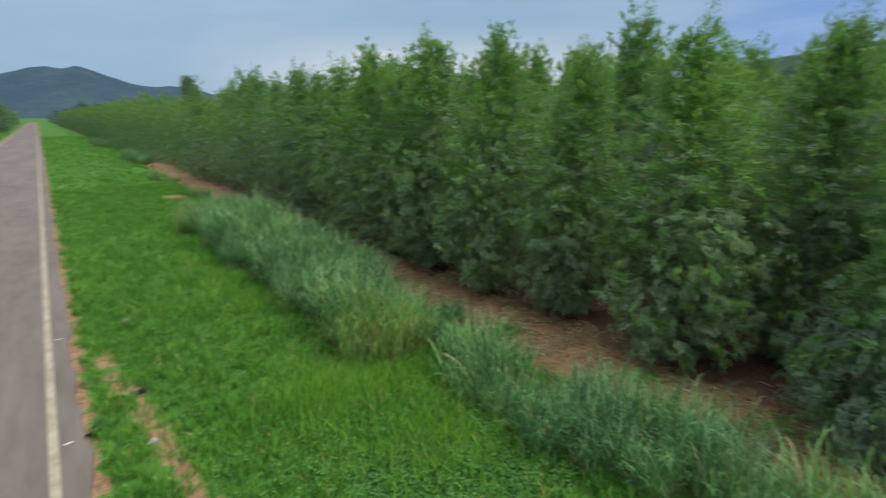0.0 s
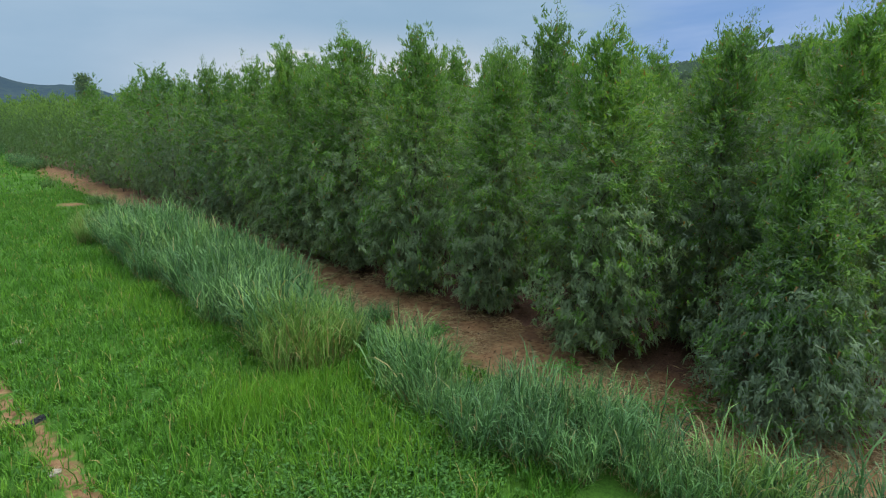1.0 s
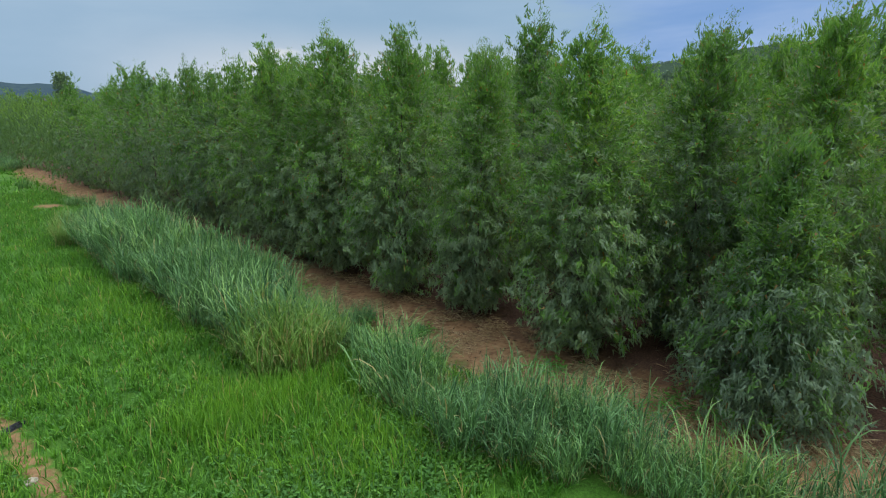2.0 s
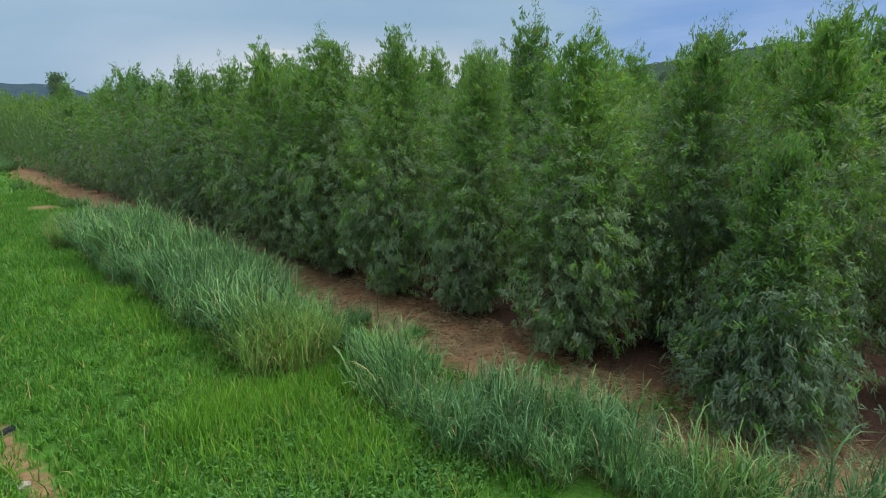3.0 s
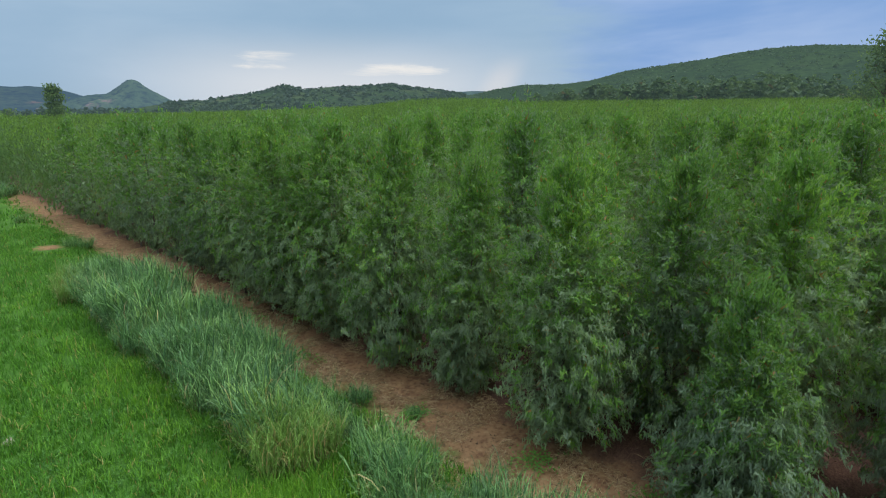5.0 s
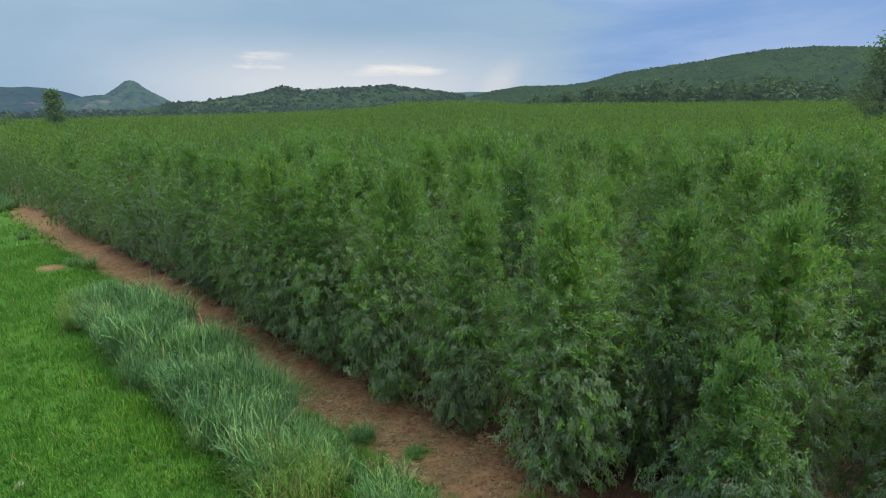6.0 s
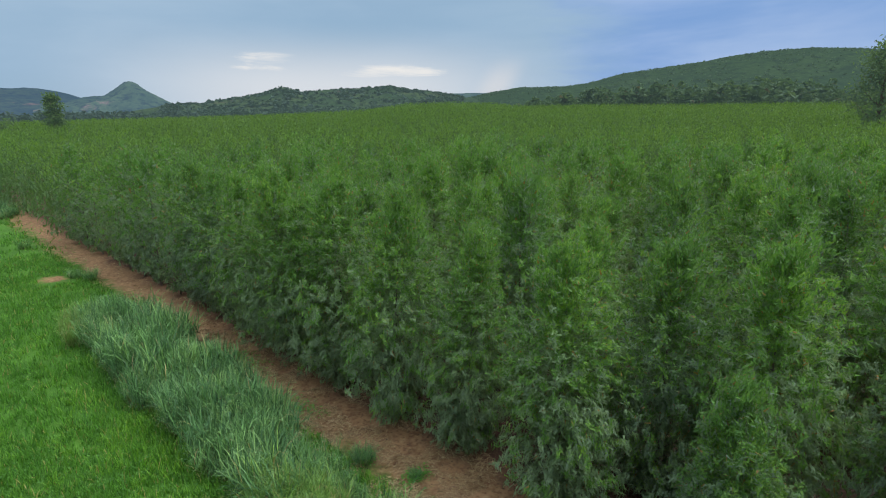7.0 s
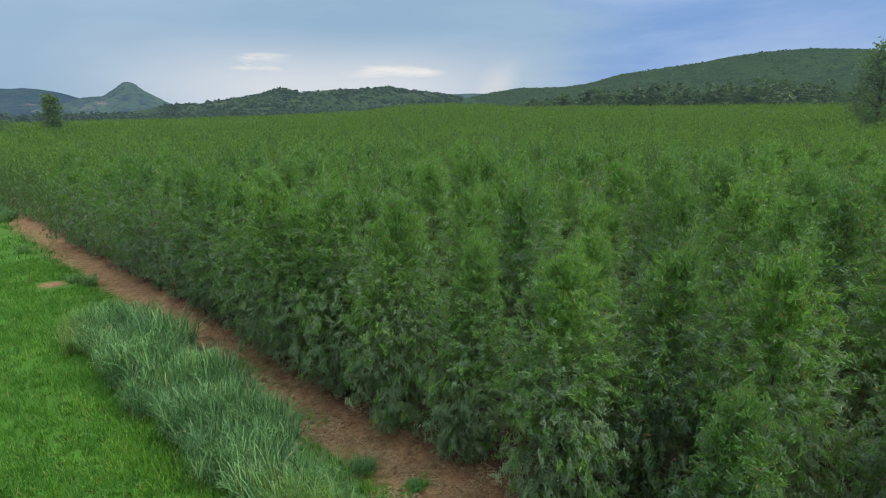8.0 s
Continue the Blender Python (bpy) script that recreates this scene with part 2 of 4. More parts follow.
ASPHALT = plain("dusty_asphalt", (0.13, 0.098, 0.080), (0.175, 0.135, 0.112), 0.5, 0.9, 0.2, (1.0, 0.2, 1.0))
PAINT = plain("worn_cream_paint", (0.27, 0.21, 0.14), (0.40, 0.33, 0.23), 3.0, 0.75, 0.2)
TICK = plain("white_paint", (0.40, 0.37, 0.33), (0.58, 0.55, 0.50), 8.0, 0.7, 0.1)
STONE = plain("pale_stone", (0.27, 0.23, 0.17), (0.42, 0.38, 0.30), 9.0, 0.9, 0.5)
RUBBER = plain("black_rubber", (0.020, 0.022, 0.028), (0.045, 0.048, 0.055), 12.0, 0.55, 0.3)
DEAD_LEAF = foliage("fallen_leaf", (0.075, 0.045, 0.028), (0.135, 0.080, 0.045), (0.20, 0.125, 0.068), (0.26, 0.19, 0.12), 0.05, 0.8, 0.05, 0.8)
STRAW = foliage("dry_litter", (0.30, 0.19, 0.095), (0.44, 0.31, 0.17), (0.56, 0.43, 0.25), (0.16, 0.10, 0.06), 0.08, 0.8, 0.1, 0.8)


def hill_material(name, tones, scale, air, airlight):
    """Distant slopes: grass, scrub and bare red earth; air: the share of bluish glow mixed in as painted haze."""
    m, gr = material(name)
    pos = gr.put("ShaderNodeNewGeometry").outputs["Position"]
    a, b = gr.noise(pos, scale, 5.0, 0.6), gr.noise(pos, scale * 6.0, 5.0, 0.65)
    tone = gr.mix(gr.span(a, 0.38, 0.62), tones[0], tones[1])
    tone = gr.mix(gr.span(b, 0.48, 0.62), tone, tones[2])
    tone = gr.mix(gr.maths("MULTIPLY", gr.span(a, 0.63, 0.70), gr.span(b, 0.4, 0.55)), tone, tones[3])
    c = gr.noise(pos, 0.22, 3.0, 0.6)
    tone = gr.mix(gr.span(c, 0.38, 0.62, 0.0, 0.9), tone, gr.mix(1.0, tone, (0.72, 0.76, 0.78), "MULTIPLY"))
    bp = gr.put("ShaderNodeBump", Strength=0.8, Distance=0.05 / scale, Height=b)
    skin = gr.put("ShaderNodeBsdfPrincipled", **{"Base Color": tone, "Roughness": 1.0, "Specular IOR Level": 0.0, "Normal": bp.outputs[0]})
    # emission inside the slope's own material stands in for haze
    haze_glow = gr.put("ShaderNodeEmission", Color=airlight, Strength=1.0)
    finish(gr, gr.put("ShaderNodeMixShader", i0=air, i1=skin.outputs[0], i2=haze_glow.outputs[0]).outputs[0])
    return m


# ---------------------------------------------------------------- mesh helpers
def data_from(name, verts, faces, mat, smooth=False):
    """A mesh from arrays: faces all of one size."""
    verts, faces = np.asarray(verts, dtype=np.float32), np.asarray(faces, dtype=np.int32)
    me = bpy.data.meshes.new(name)
    k = faces.shape[1]
    me.vertices.add(len(verts))
    me.vertices.foreach_set("co", verts.ravel())
    me.loops.add(faces.size)
    me.loops.foreach_set("vertex_index", faces.ravel())
    me.polygons.add(len(faces))
    me.polygons.foreach_set("loop_start", np.arange(0, faces.size, k, dtype=np.int32))
    me.polygons.foreach_set("loop_total", np.full(len(faces), k, dtype=np.int32))
    me.polygons.foreach_set("use_smooth", np.full(len(faces), smooth))
    me.update(calc_edges=True)
    me.validate()
    me.materials.append(mat)
    return me


def second_material(me, mat, which):
    """Gives the faces marked in which a second material."""
    me.materials.append(mat)
    me.polygons.foreach_set("material_index", np.asarray(which, dtype=np.int32))
    return me


def part(name, mesh, parent=None, label=""):
    ob = new(name, mesh)
    if parent is not None:
        ob.parent = parent
    return tagged(ob, label=label)


def unit(v):
    return v / np.maximum(np.linalg.norm(v, axis=-1, keepdims=True), 1e-9)


def leaves(rng, centre, axis, length, width, fold=0.25, facing=None):
    """One pointed leaf per row, as a quad folded a little along its rib; facing: which way its blade tends to turn."""
    n = len(centre)
    axis = unit(axis)
    toward_light = rng.normal(size=(n, 3)) if facing is None else rng.normal(size=(n, 3)) * 0.6 + facing
    side = unit(np.cross(axis, toward_light))
    nor = np.cross(side, axis)
    length, width = np.broadcast_to(length, n)[:, None], np.broadcast_to(width, n)[:, None]
    base = centre - axis * length * 0.5
    v = np.stack([base, base + axis * length * 0.42 + side * width * 0.5 + nor * width * fold,
                  base + axis * length - nor * length * 0.08, base + axis * length * 0.42 - side * width * 0.5 + nor * width * fold], 1)
    return v.reshape(-1, 3), np.arange(4 * n).reshape(n, 4)


def slips(rng, centre, axis, length, width, facing, loose=0.6):
    """Small narrow leaves, one triangle each."""
    n = len(centre)
    axis = unit(axis)
    side = unit(np.cross(axis, rng.normal(size=(n, 3)) * loose + facing))
    length, width = np.broadcast_to(length, n)[:, None], np.broadcast_to(width, n)[:, None]
    base = centre - axis * length * 0.5
    v = np.stack([base - side * width * 0.5, base + side * width * 0.5, base + axis * length], 1)
    return v.reshape(-1, 3), np.arange(3 * n).reshape(n, 3)


def tube(points, radii, sides):
    """A tapered tube along points."""
    points = np.asarray(points, float)
    d = unit(np.gradient(points, axis=0))
    ref = np.where(np.abs(d[:, 2:3]) > 0.9, np.array([[1.0, 0, 0]]), np.array([[0, 0, 1.0]]))
    s = unit(np.cross(d, ref))
    t = np.cross(d, s)
    a = np.linspace(0, 2 * math.pi, sides, endpoint=False)
    ring = s[:, None] * np.cos(a)[None, :, None] + t[:, None] * np.sin(a)[None, :, None]
    v = points[:, None] + ring * np.asarray(radii)[:, None, None]
    n = len(points)
    i, j = np.meshgrid(np.arange(n - 1), np.arange(sides), indexing="ij")
    k = (j + 1) % sides
    f = np.stack([i * sides + j, i * sides + k, (i + 1) * sides + k, (i + 1) * sides + j], -1).reshape(-1, 4)
    return v.reshape(-1, 3), f


def merged(pieces):
    verts, faces, n = [], [], 0
    for v, f in pieces:
        verts.append(v)
        faces.append(f + n)
        n += len(v)
    return np.concatenate(verts), np.concatenate(faces)


# ---------------------------------------------------------------- ground
AZ_KEYS = (-180, -60, 2, 8, 13, 23, 32, 39, 43.3, 48, 51.4, 54.8, 62, 79, 90, 130, 180)
AZ_RISE = (0.0, 0.0, 0.0, 0.05, 0.12, 0.42, 0.77, 1.17, 1.80, 1.93, 1.86, 1.58, 1.65, 1.60, 1.5, 0.5, 0.0)
FIELD = 360.0


def height(x, y):
    """The land: level at the road, rising slowly beyond the plantation's first rows."""
    x, y = np.asarray(x, float), np.asarray(y, float)
    r = np.hypot(x, y)
    az = np.degrees(np.arctan2(x, y))
    top = np.tan(np.radians(np.interp(az, AZ_KEYS, AZ_RISE))) * FIELD + 1.7 * np.clip((az - 2) / 12, 0, 1) * np.clip((140 - az) / 30, 0, 1)
    z = top * np.clip((r - 12) / (FIELD - 12), 0, 1) ** 1.35
    z = z - np.clip((r - FIELD) / 300, 0, 1) * top * 0.75
    dip = -0.16 * np.clip((x - 6.0) / 1.5, 0, 1) * np.clip((60 - y) / 20, 0, 1)
    lumps = 0.05 * np.sin(x * 1.7 + 0.6 * np.sin(y * 0.9)) * np.sin(y * 1.3 + 0.4) * np.clip((x - 0.8) / 1.5, 0, 1) * np.clip(x, 0, 1)
    return z + dip + lumps


def build_ground():
    rings = np.concatenate([[0.0], np.geomspace(0.6, 60, 84), np.geomspace(64, 4800, 44)])
    turn = np.linspace(0, 2 * math.pi, 289)[:-1]
    rr, tt = np.meshgrid(rings[1:], turn, indexing="ij")
    x, y = rr * np.sin(tt), rr * np.cos(tt)
    v = np.concatenate([[[0, 0, 0.0]], np.stack([x, y, height(x, y)], -1).reshape(-1, 3)])
    n, m = rr.shape
    i, j = np.meshgrid(np.arange(n - 1), np.arange(m), indexing="ij")
    k = (j + 1) % m
    f = np.stack([1 + i * m + j, 1 + (i + 1) * m + j, 1 + (i + 1) * m + k, 1 + i * m + k], -1).reshape(-1, 4)
    me = data_from("ground", v, f[:, ::-1], GROUND, True)
    ob = new("ground", me)
    tagged(ob, "green roadside turf, bare reddish soil and pasture reaching the hills", "ground", kind="structure")
    bm = bmesh.new()
    bm.from_mesh(me)
    bm.verts.ensure_lookup_table()
    for a in range(m):
        bm.faces.new((bm.verts[0], bm.verts[1 + (a + 1) % m], bm.verts[1 + a]))
    bmesh.ops.recalc_face_normals(bm, faces=bm.faces[:])
    if bm.faces[0].normal.z < 0:
        bmesh.ops.reverse_faces(bm, faces=bm.faces[:])
    bm.to_mesh(me)
    bm.free()


build_ground()

ROAD_L, ROAD_R = -5.95, -0.10


def strip(name, x0, x1, y0, y1, z0, z1, mat, rng=None, ragged=0.0, step=1.0, label="", kind="structure", category="", parent=None):
    """A long thin slab along the road; ragged: how far its outer edge wanders."""
    n = max(2, int((y1 - y0) / step))
    ys = np.linspace(y0, y1, n)
    wander = np.zeros(n) if rng is None else ragged * (np.sin(ys * 0.9) * 0.4 + np.sin(ys * 2.3 + 1) * 0.3 + rng.normal(size=n) * 0.3)
    cols = [(x0, z0), (x0, z1), (x1, z1), (x1 + 0.03, z0)]
    v = np.stack([np.stack([np.full(n, cx) + (wander if k > 1 else 0), ys, np.full(n, cz)], -1) for k, (cx, cz) in enumerate(cols)], 1).reshape(-1, 3)
    i, j = np.meshgrid(np.arange(n - 1), np.arange(3), indexing="ij")
    f = np.stack([i * 4 + j, (i + 1) * 4 + j, (i + 1) * 4 + j + 1, i * 4 + j + 1], -1).reshape(-1, 4)
    ob = part(name, data_from(name, v, f[:, ::-1], mat), parent)
    return tagged(ob, label, category, kind=kind)


rng = np.random.default_rng(5)
road = strip("road", ROAD_L, ROAD_R, -60, 620, -0.05, 0.035, ASPHALT, rng, 0.07, 0.35, "dusty reddish-grey asphalt road with a crumbling edge", category="road")
strip("edge_line", -0.53, -0.42, -60, 620, 0.03, 0.0385, PAINT, label="worn cream edge line painted along the road", category="road marking")
strip("edge_line", -5.62, -5.51, -60, 620, 0.03, 0.0385, PAINT, label="worn cream edge line painted along the road", category="road marking")

# ---------------------------------------------------------------- plantation
CROWN_U = (0.0, 0.05, 0.16, 0.30, 0.48, 0.66, 0.80, 0.90, 0.96, 1.0)
CROWN_R = (0.10, 0.50, 1.24, 1.48, 1.42, 1.17, 0.86, 0.57, 0.33, 0.10)

SHADED_R = (0.05, 0.25, 0.85, 1.36, 1.36, 1.11, 0.80, 0.53, 0.31, 0.10)      # thinner below, inside the stand


def young_eucalypt(name, seed, tall, boughs, shoots, per_shoot, leaf, wide, sides=6, shape=CROWN_R, note=""):
    """A young plantation tree: slim trunk, rising boughs that end in billows of hanging leaves, a pointed wispy top."""
    rng = np.random.default_rng(seed)
    tree = new(name)
    lean = rng.normal(size=2) * 0.12
    zs = np.linspace(-0.25, tall * 0.95, 10)
    path = np.stack([lean[0] * (zs / tall) ** 2 + 0.05 * np.sin(zs * 1.1 + seed), lean[1] * (zs / tall) ** 2 + 0.05 * np.cos(zs * 0.9 + seed), zs], -1)
    stem = tube(path, np.linspace(0.048, 0.003, 10) * tall / 6.5, sides)
    limbs, centre, axis, size, face, fresh = [], [], [], [], [], []
    grid = np.linspace(0.035, 0.985, 80)
    share = np.cumsum(0.80 + np.interp(grid, CROWN_U, shape))
    for b in range(boughs):
        u = float(np.interp((b + rng.uniform(0, 0.9)) / boughs, share / share[-1], grid))
        az = b * 2.39996 + rng.normal() * 0.4
        reach = np.interp(u, CROWN_U, shape) * wide * rng.choice((0.70, 0.90, 1.0, 1.08)) * rng.uniform(0.94, 1.06)
        out = np.array([math.cos(az), math.sin(az), 0.0])
        side = np.array([-out[1], out[0], 0.0])
        z_tip = u * tall
        z_root = max(0.2, z_tip - reach * rng.uniform(0.5, 0.95) - 0.05)
        root = np.array([np.interp(z_root, zs, path[:, 0]), np.interp(z_root, zs, path[:, 1]), z_root])
        tip = root + out * reach + np.array([0, 0, z_tip - z_root])
        bow = np.array([0, 0, 0.12 * reach * (1 if u > 0.2 else -0.2)])
        t = np.linspace(0, 1, 4)[:, None]
        limbs.append(tube(root + (tip - root) * t + bow * np.sin(t * math.pi), np.linspace(0.014, 0.003, 4) * (1.25 - 0.9 * u), 3))
        # a billow of side shoots round the outer half of the bough
        inner = float(np.clip((u - 0.4) / 0.3, 0, 1))          # the upper crown is filled right through
        where = 1.0 - (0.62 + 0.24 * inner) * rng.uniform(0, 1, shoots) ** (1.5 - 0.3 * inner)
        spread = 0.18 + 0.17 * reach
        spot = root + (tip - root) * where[:, None] + bow * np.sin(where * math.pi)[:, None]
        spot = spot + side * rng.normal(size=(shoots, 1)) * spread + np.array([0, 0, 1.0]) * rng.normal(size=(shoots, 1)) * spread * 0.75
        lift = -0.35 + 1.9 * max(0.0, u - 0.42)
        twig = unit(out * 0.65 + np.array([0, 0, lift]) + rng.normal(size=(shoots, 3)) * 0.42)
        span = 0.30 - 0.10 * u
        along = rng.uniform(-0.5, 0.5, (shoots, per_shoot, 1))
        c = spot[:, None] + twig[:, None] * along * span + rng.normal(size=(shoots, per_shoot, 3)) * 0.035
        hang = -0.60 + 2.6 * max(0.0, u - 0.42)
        ax = twig[:, None] * 0.30 + out * 0.18 + np.array([0, 0, hang]) + rng.normal(size=(shoots, per_shoot, 3)) * 0.42
        centre.append(c.reshape(-1, 3))
        axis.append(ax.reshape(-1, 3))
        size.append(np.full(shoots * per_shoot, 1.08 - 0.22 * u))
        # young tips, more of them with height: top light painted in along with them
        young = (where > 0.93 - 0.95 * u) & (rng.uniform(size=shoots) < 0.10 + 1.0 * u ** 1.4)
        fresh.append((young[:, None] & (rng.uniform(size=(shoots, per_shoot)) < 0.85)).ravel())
        face.append(np.tile(out * 0.6 + np.array([0, 0, 1.0]), (shoots * per_shoot, 1)))
    # older leaves close round the stem
    m = boughs * shoots * per_shoot // 12
    u = rng.uniform(0.08, 0.94, m)
    a = rng.uniform(0, 2 * math.pi, m)
    r = np.interp(u, CROWN_U, shape) * wide * rng.uniform(0.05, 0.5, m)
    centre.append(np.stack([np.interp(u * tall, zs, path[:, 0]) + r * np.cos(a), np.interp(u * tall, zs, path[:, 1]) + r * np.sin(a), u * tall], -1))
    axis.append(rng.normal(size=(m, 3)) * 0.5 + np.stack([np.cos(a) * 0.3, np.sin(a) * 0.3, -0.7 + 2.2 * np.maximum(0, u - 0.45)], -1))
    size.append(1.5 - 0.5 * u)
    # the upper ones take the lighter tone too, as if lit from above
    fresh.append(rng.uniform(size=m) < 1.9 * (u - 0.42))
    face.append(np.stack([np.cos(a) * 0.5, np.sin(a) * 0.5, np.full(m, 0.9)], -1))
    # the leading shoots, leafy along their whole length
    for k in range(9):
        high = tall * (0.86 + 0.022 * k) * rng.uniform(0.97, 1.03)
        foot = np.array([path[-2, 0], path[-2, 1], high - 0.75]) + rng.normal(size=3) * np.array([0.26, 0.26, 0.05]) * (1.2 - 0.09 * k)
        head = foot + np.array([rng.normal() * 0.10, rng.normal() * 0.10, rng.uniform(0.7, 0.95)])
        limbs.append(tube(foot + (head - foot) * np.linspace(0, 1, 4)[:, None], np.linspace(0.005, 0.002, 4), 3))
        m = max(12, boughs * shoots * per_shoot // 200)
        t = rng.uniform(0, 1, m)
        centre.append(foot + (head - foot) * t[:, None] + rng.normal(size=(m, 3)) * np.array([1, 1, 0.5]) * (0.15 - 0.10 * t)[:, None])
        axis.append(rng.normal(size=(m, 3)) * 0.42 + np.array([0, 0, 0.75]))
        size.append(0.72 - 0.28 * t)
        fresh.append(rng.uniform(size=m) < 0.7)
        face.append(np.tile(np.array([0, 0, 0.5]), (m, 1)))
    centre, axis, size, face, fresh = (np.concatenate(q) for q in (centre, axis, size, face, fresh))
    low = centre[:, 2] < 0.26
    centre[low, 2] = 0.26 + rng.uniform(0, 0.4, low.sum())
    scale = size * rng.uniform(0.7, 1.25, len(centre))
    part("trunk", data_from("trunk", *merged([stem] + (limbs[::2] if sides > 5 else limbs[::4])), BARK, True), tree)
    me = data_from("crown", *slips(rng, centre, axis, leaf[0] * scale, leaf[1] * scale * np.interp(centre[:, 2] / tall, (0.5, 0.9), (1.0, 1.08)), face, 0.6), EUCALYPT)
    part("crown", second_material(me, YOUNG_LIT, fresh), tree, "narrow drooping green leaves with yellow-green tips")
    return tagged(tree, note or "slim young plantation eucalypt, drooping green leaves down to the soil", "tree", group="plantation trees")


NEAR = [young_eucalypt("eucalypt_tree", 11 + k, 6.5, 124, 15, 18, (0.136, 0.034), w) for k, w in enumerate((1.0, 1.06, 0.92, 1.02))]
SMALL = young_eucalypt("eucalypt_tree", 71, 4.5, 118, 15, 18, (0.120, 0.030), 0.88, 6, (0.15, 0.85, 1.48, 1.42, 1.08, 0.74, 0.48, 0.30, 0.20, 0.08), "shorter cone-shaped young eucalypt, fresh green, standing before its row")
MIDDLE = [young_eucalypt("eucalypt_tree", 31 + k, 6.5, 92, 12, 12, (0.165, 0.043), w, 5, SHADED_R) for k, w in enumerate((0.93, 1.0, 0.87))]
OUTER = [young_eucalypt("eucalypt_tree", 51 + k, 6.5, 62, 8, 7, (0.235, 0.066), w, 4, SHADED_R) for k, w in enumerate((0.93, 1.0, 0.87))]
unplaced = {t.name for t in NEAR + MIDDLE + OUTER}
SMALL.matrix_basis = pose(9.1, 1.78, float(height(9.1, 1.78)), 0, 0, 40)

# place in the rows: x, y, height
FRONT = [(11.7, -0.9, 6.1), (11.7, 1.75, 6.45), (11.4, 3.9, 6.3), (9.45, 5.3, 6.25), (9.6, 8.2, 6.1), (9.55, 10.9, 6.8), (9.7, 13.6, 7.0), (9.9, 15.6, 6.45), (9.7, 17.5, 7.0)]
rng = np.random.default_rng(77)
spots = list(FRONT)
far = []
for i in range(150):
    for j in range(-9, 175):
        x = 9.7 + 3.0 * i + rng.normal() * (0.16 if i < 8 else 0.42)
        y = 5.3 + 2.45 * j + rng.normal() * (0.22 if i < 8 else 0.5) + (1.2 if i % 2 else 0.0)
        r_here = math.hypot(x, y)
        tall = (6.75 if r_here > 14 else 6.25) * (1 + np.clip(rng.normal(), -2.2, 1.0) * 0.075)
        gap = rng.uniform() < 0.015
        if i == 0 and -4.0 < y < 19.4 or i == 1 and -2.2 < y < 5.4 or gap:
            continue
        r = math.hypot(x, y)
        if r > FIELD or y < -18 or y < x * 0.02 - 18:
            continue
        if r < 47 and y > -5:
            spots.append((x, y, tall))
        elif y > x * 0.02 - 7:
            far.append((x, y, tall))


def plant(kinds, x, y, tall):
    source = kinds[rng.integers(len(kinds))]
    s = tall / 6.5
    w = s * rng.uniform(0.92, 1.08)
    m = Matrix.LocRotScale((x, y, float(height(x, y))), Euler((rng.normal() * 0.02, rng.normal() * 0.02, rng.uniform(0, 6.283))), (w, w, s))
    return placed(source, m)


def placed(source, m):
    """The first time the plant itself, after that a copy."""
    if source.name in unplaced:
        unplaced.discard(source.name)
        source.matrix_basis = m
        return source
    source_scale = source.scale.copy()
    source.scale = (1, 1, 1)
    twin = copy_thing(source, m)
    source.scale = source_scale
    return twin


for x, y, tall in spots:
    r = math.hypot(x, y)
    plant(NEAR if r < 13.2 or x < 10.6 and r < 21 else MIDDLE if r < 28 else OUTER, x, y, tall)


def far_plantation(name, rows, billows, sprays, size, seed, low):
    """The rest of the rows as one mesh, tree by tree: billows of leafy sprays round a cone, the highest at its tip."""
    rng = np.random.default_rng(seed)
    rows = np.array(rows)
    n = len(rows)
    u = np.linspace(1.0, low, billows)[None, :] ** 0.9 + rng.normal(size=(n, billows)) * 0.02
    r = np.interp(u, CROWN_U, CROWN_R) * rng.uniform(0.72, 1.0, (n, billows)) * 0.94
    a = np.arange(billows)[None, :] * 2.39996 + rng.uniform(0, 6.283, (n, 1)) + rng.normal(size=(n, billows)) * 0.3
    hub = np.stack([rows[:, 0:1] + r * np.cos(a), rows[:, 1:2] + r * np.sin(a), height(rows[:, 0], rows[:, 1])[:, None] + (u - 0.03) * rows[:, 2:3]], -1)
    wide = (0.12 + 0.17 * r)[..., None, None]
    c = hub[:, :, None] + rng.normal(size=(n, billows, sprays, 3)) * wide * np.array([1.0, 1.0, 1.15])
    out = np.broadcast_to(np.stack([np.cos(a), np.sin(a), np.full(a.shape, 0.2)], -1)[:, :, None], c.shape).reshape(-1, 3)
    uu = np.broadcast_to(u[..., None], c.shape[:3]).ravel()
    c = c.reshape(-1, 3)
    s = size * rng.uniform(0.6, 1.3, len(c)) * (1.15 - 0.45 * uu)
    v, f = slips(rng, c, out * 0.3 + np.array([0, 0, 0.8]) * np.sign(uu - 0.5)[:, None] + rng.normal(size=c.shape) * 0.35, s, s * 0.34, out * 0.5 + np.array([0, 0, 0.9]), 0.45)
    # lit tops put into the colour: shoot tone above, darker leaf tone below
    me = second_material(data_from(name, v, f, CANOPY), SPRAY_LIT, rng.uniform(size=len(c)) < 2.0 * uu - 1.12)
    return tagged(new(name, me), "dense rows of young green eucalypts stretching away to the hills", "plantation", kind="stuff")


rear = [p for p in far if p[0] > 13.5]
edge_rows = [p for p in far if p[0] <= 13.5]
ranges = [math.hypot(x, y) for x, y, _ in rear]
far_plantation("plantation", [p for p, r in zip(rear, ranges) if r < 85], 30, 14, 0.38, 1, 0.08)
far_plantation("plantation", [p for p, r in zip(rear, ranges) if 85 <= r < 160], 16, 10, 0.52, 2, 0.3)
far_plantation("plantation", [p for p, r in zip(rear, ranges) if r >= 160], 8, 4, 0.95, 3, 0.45)
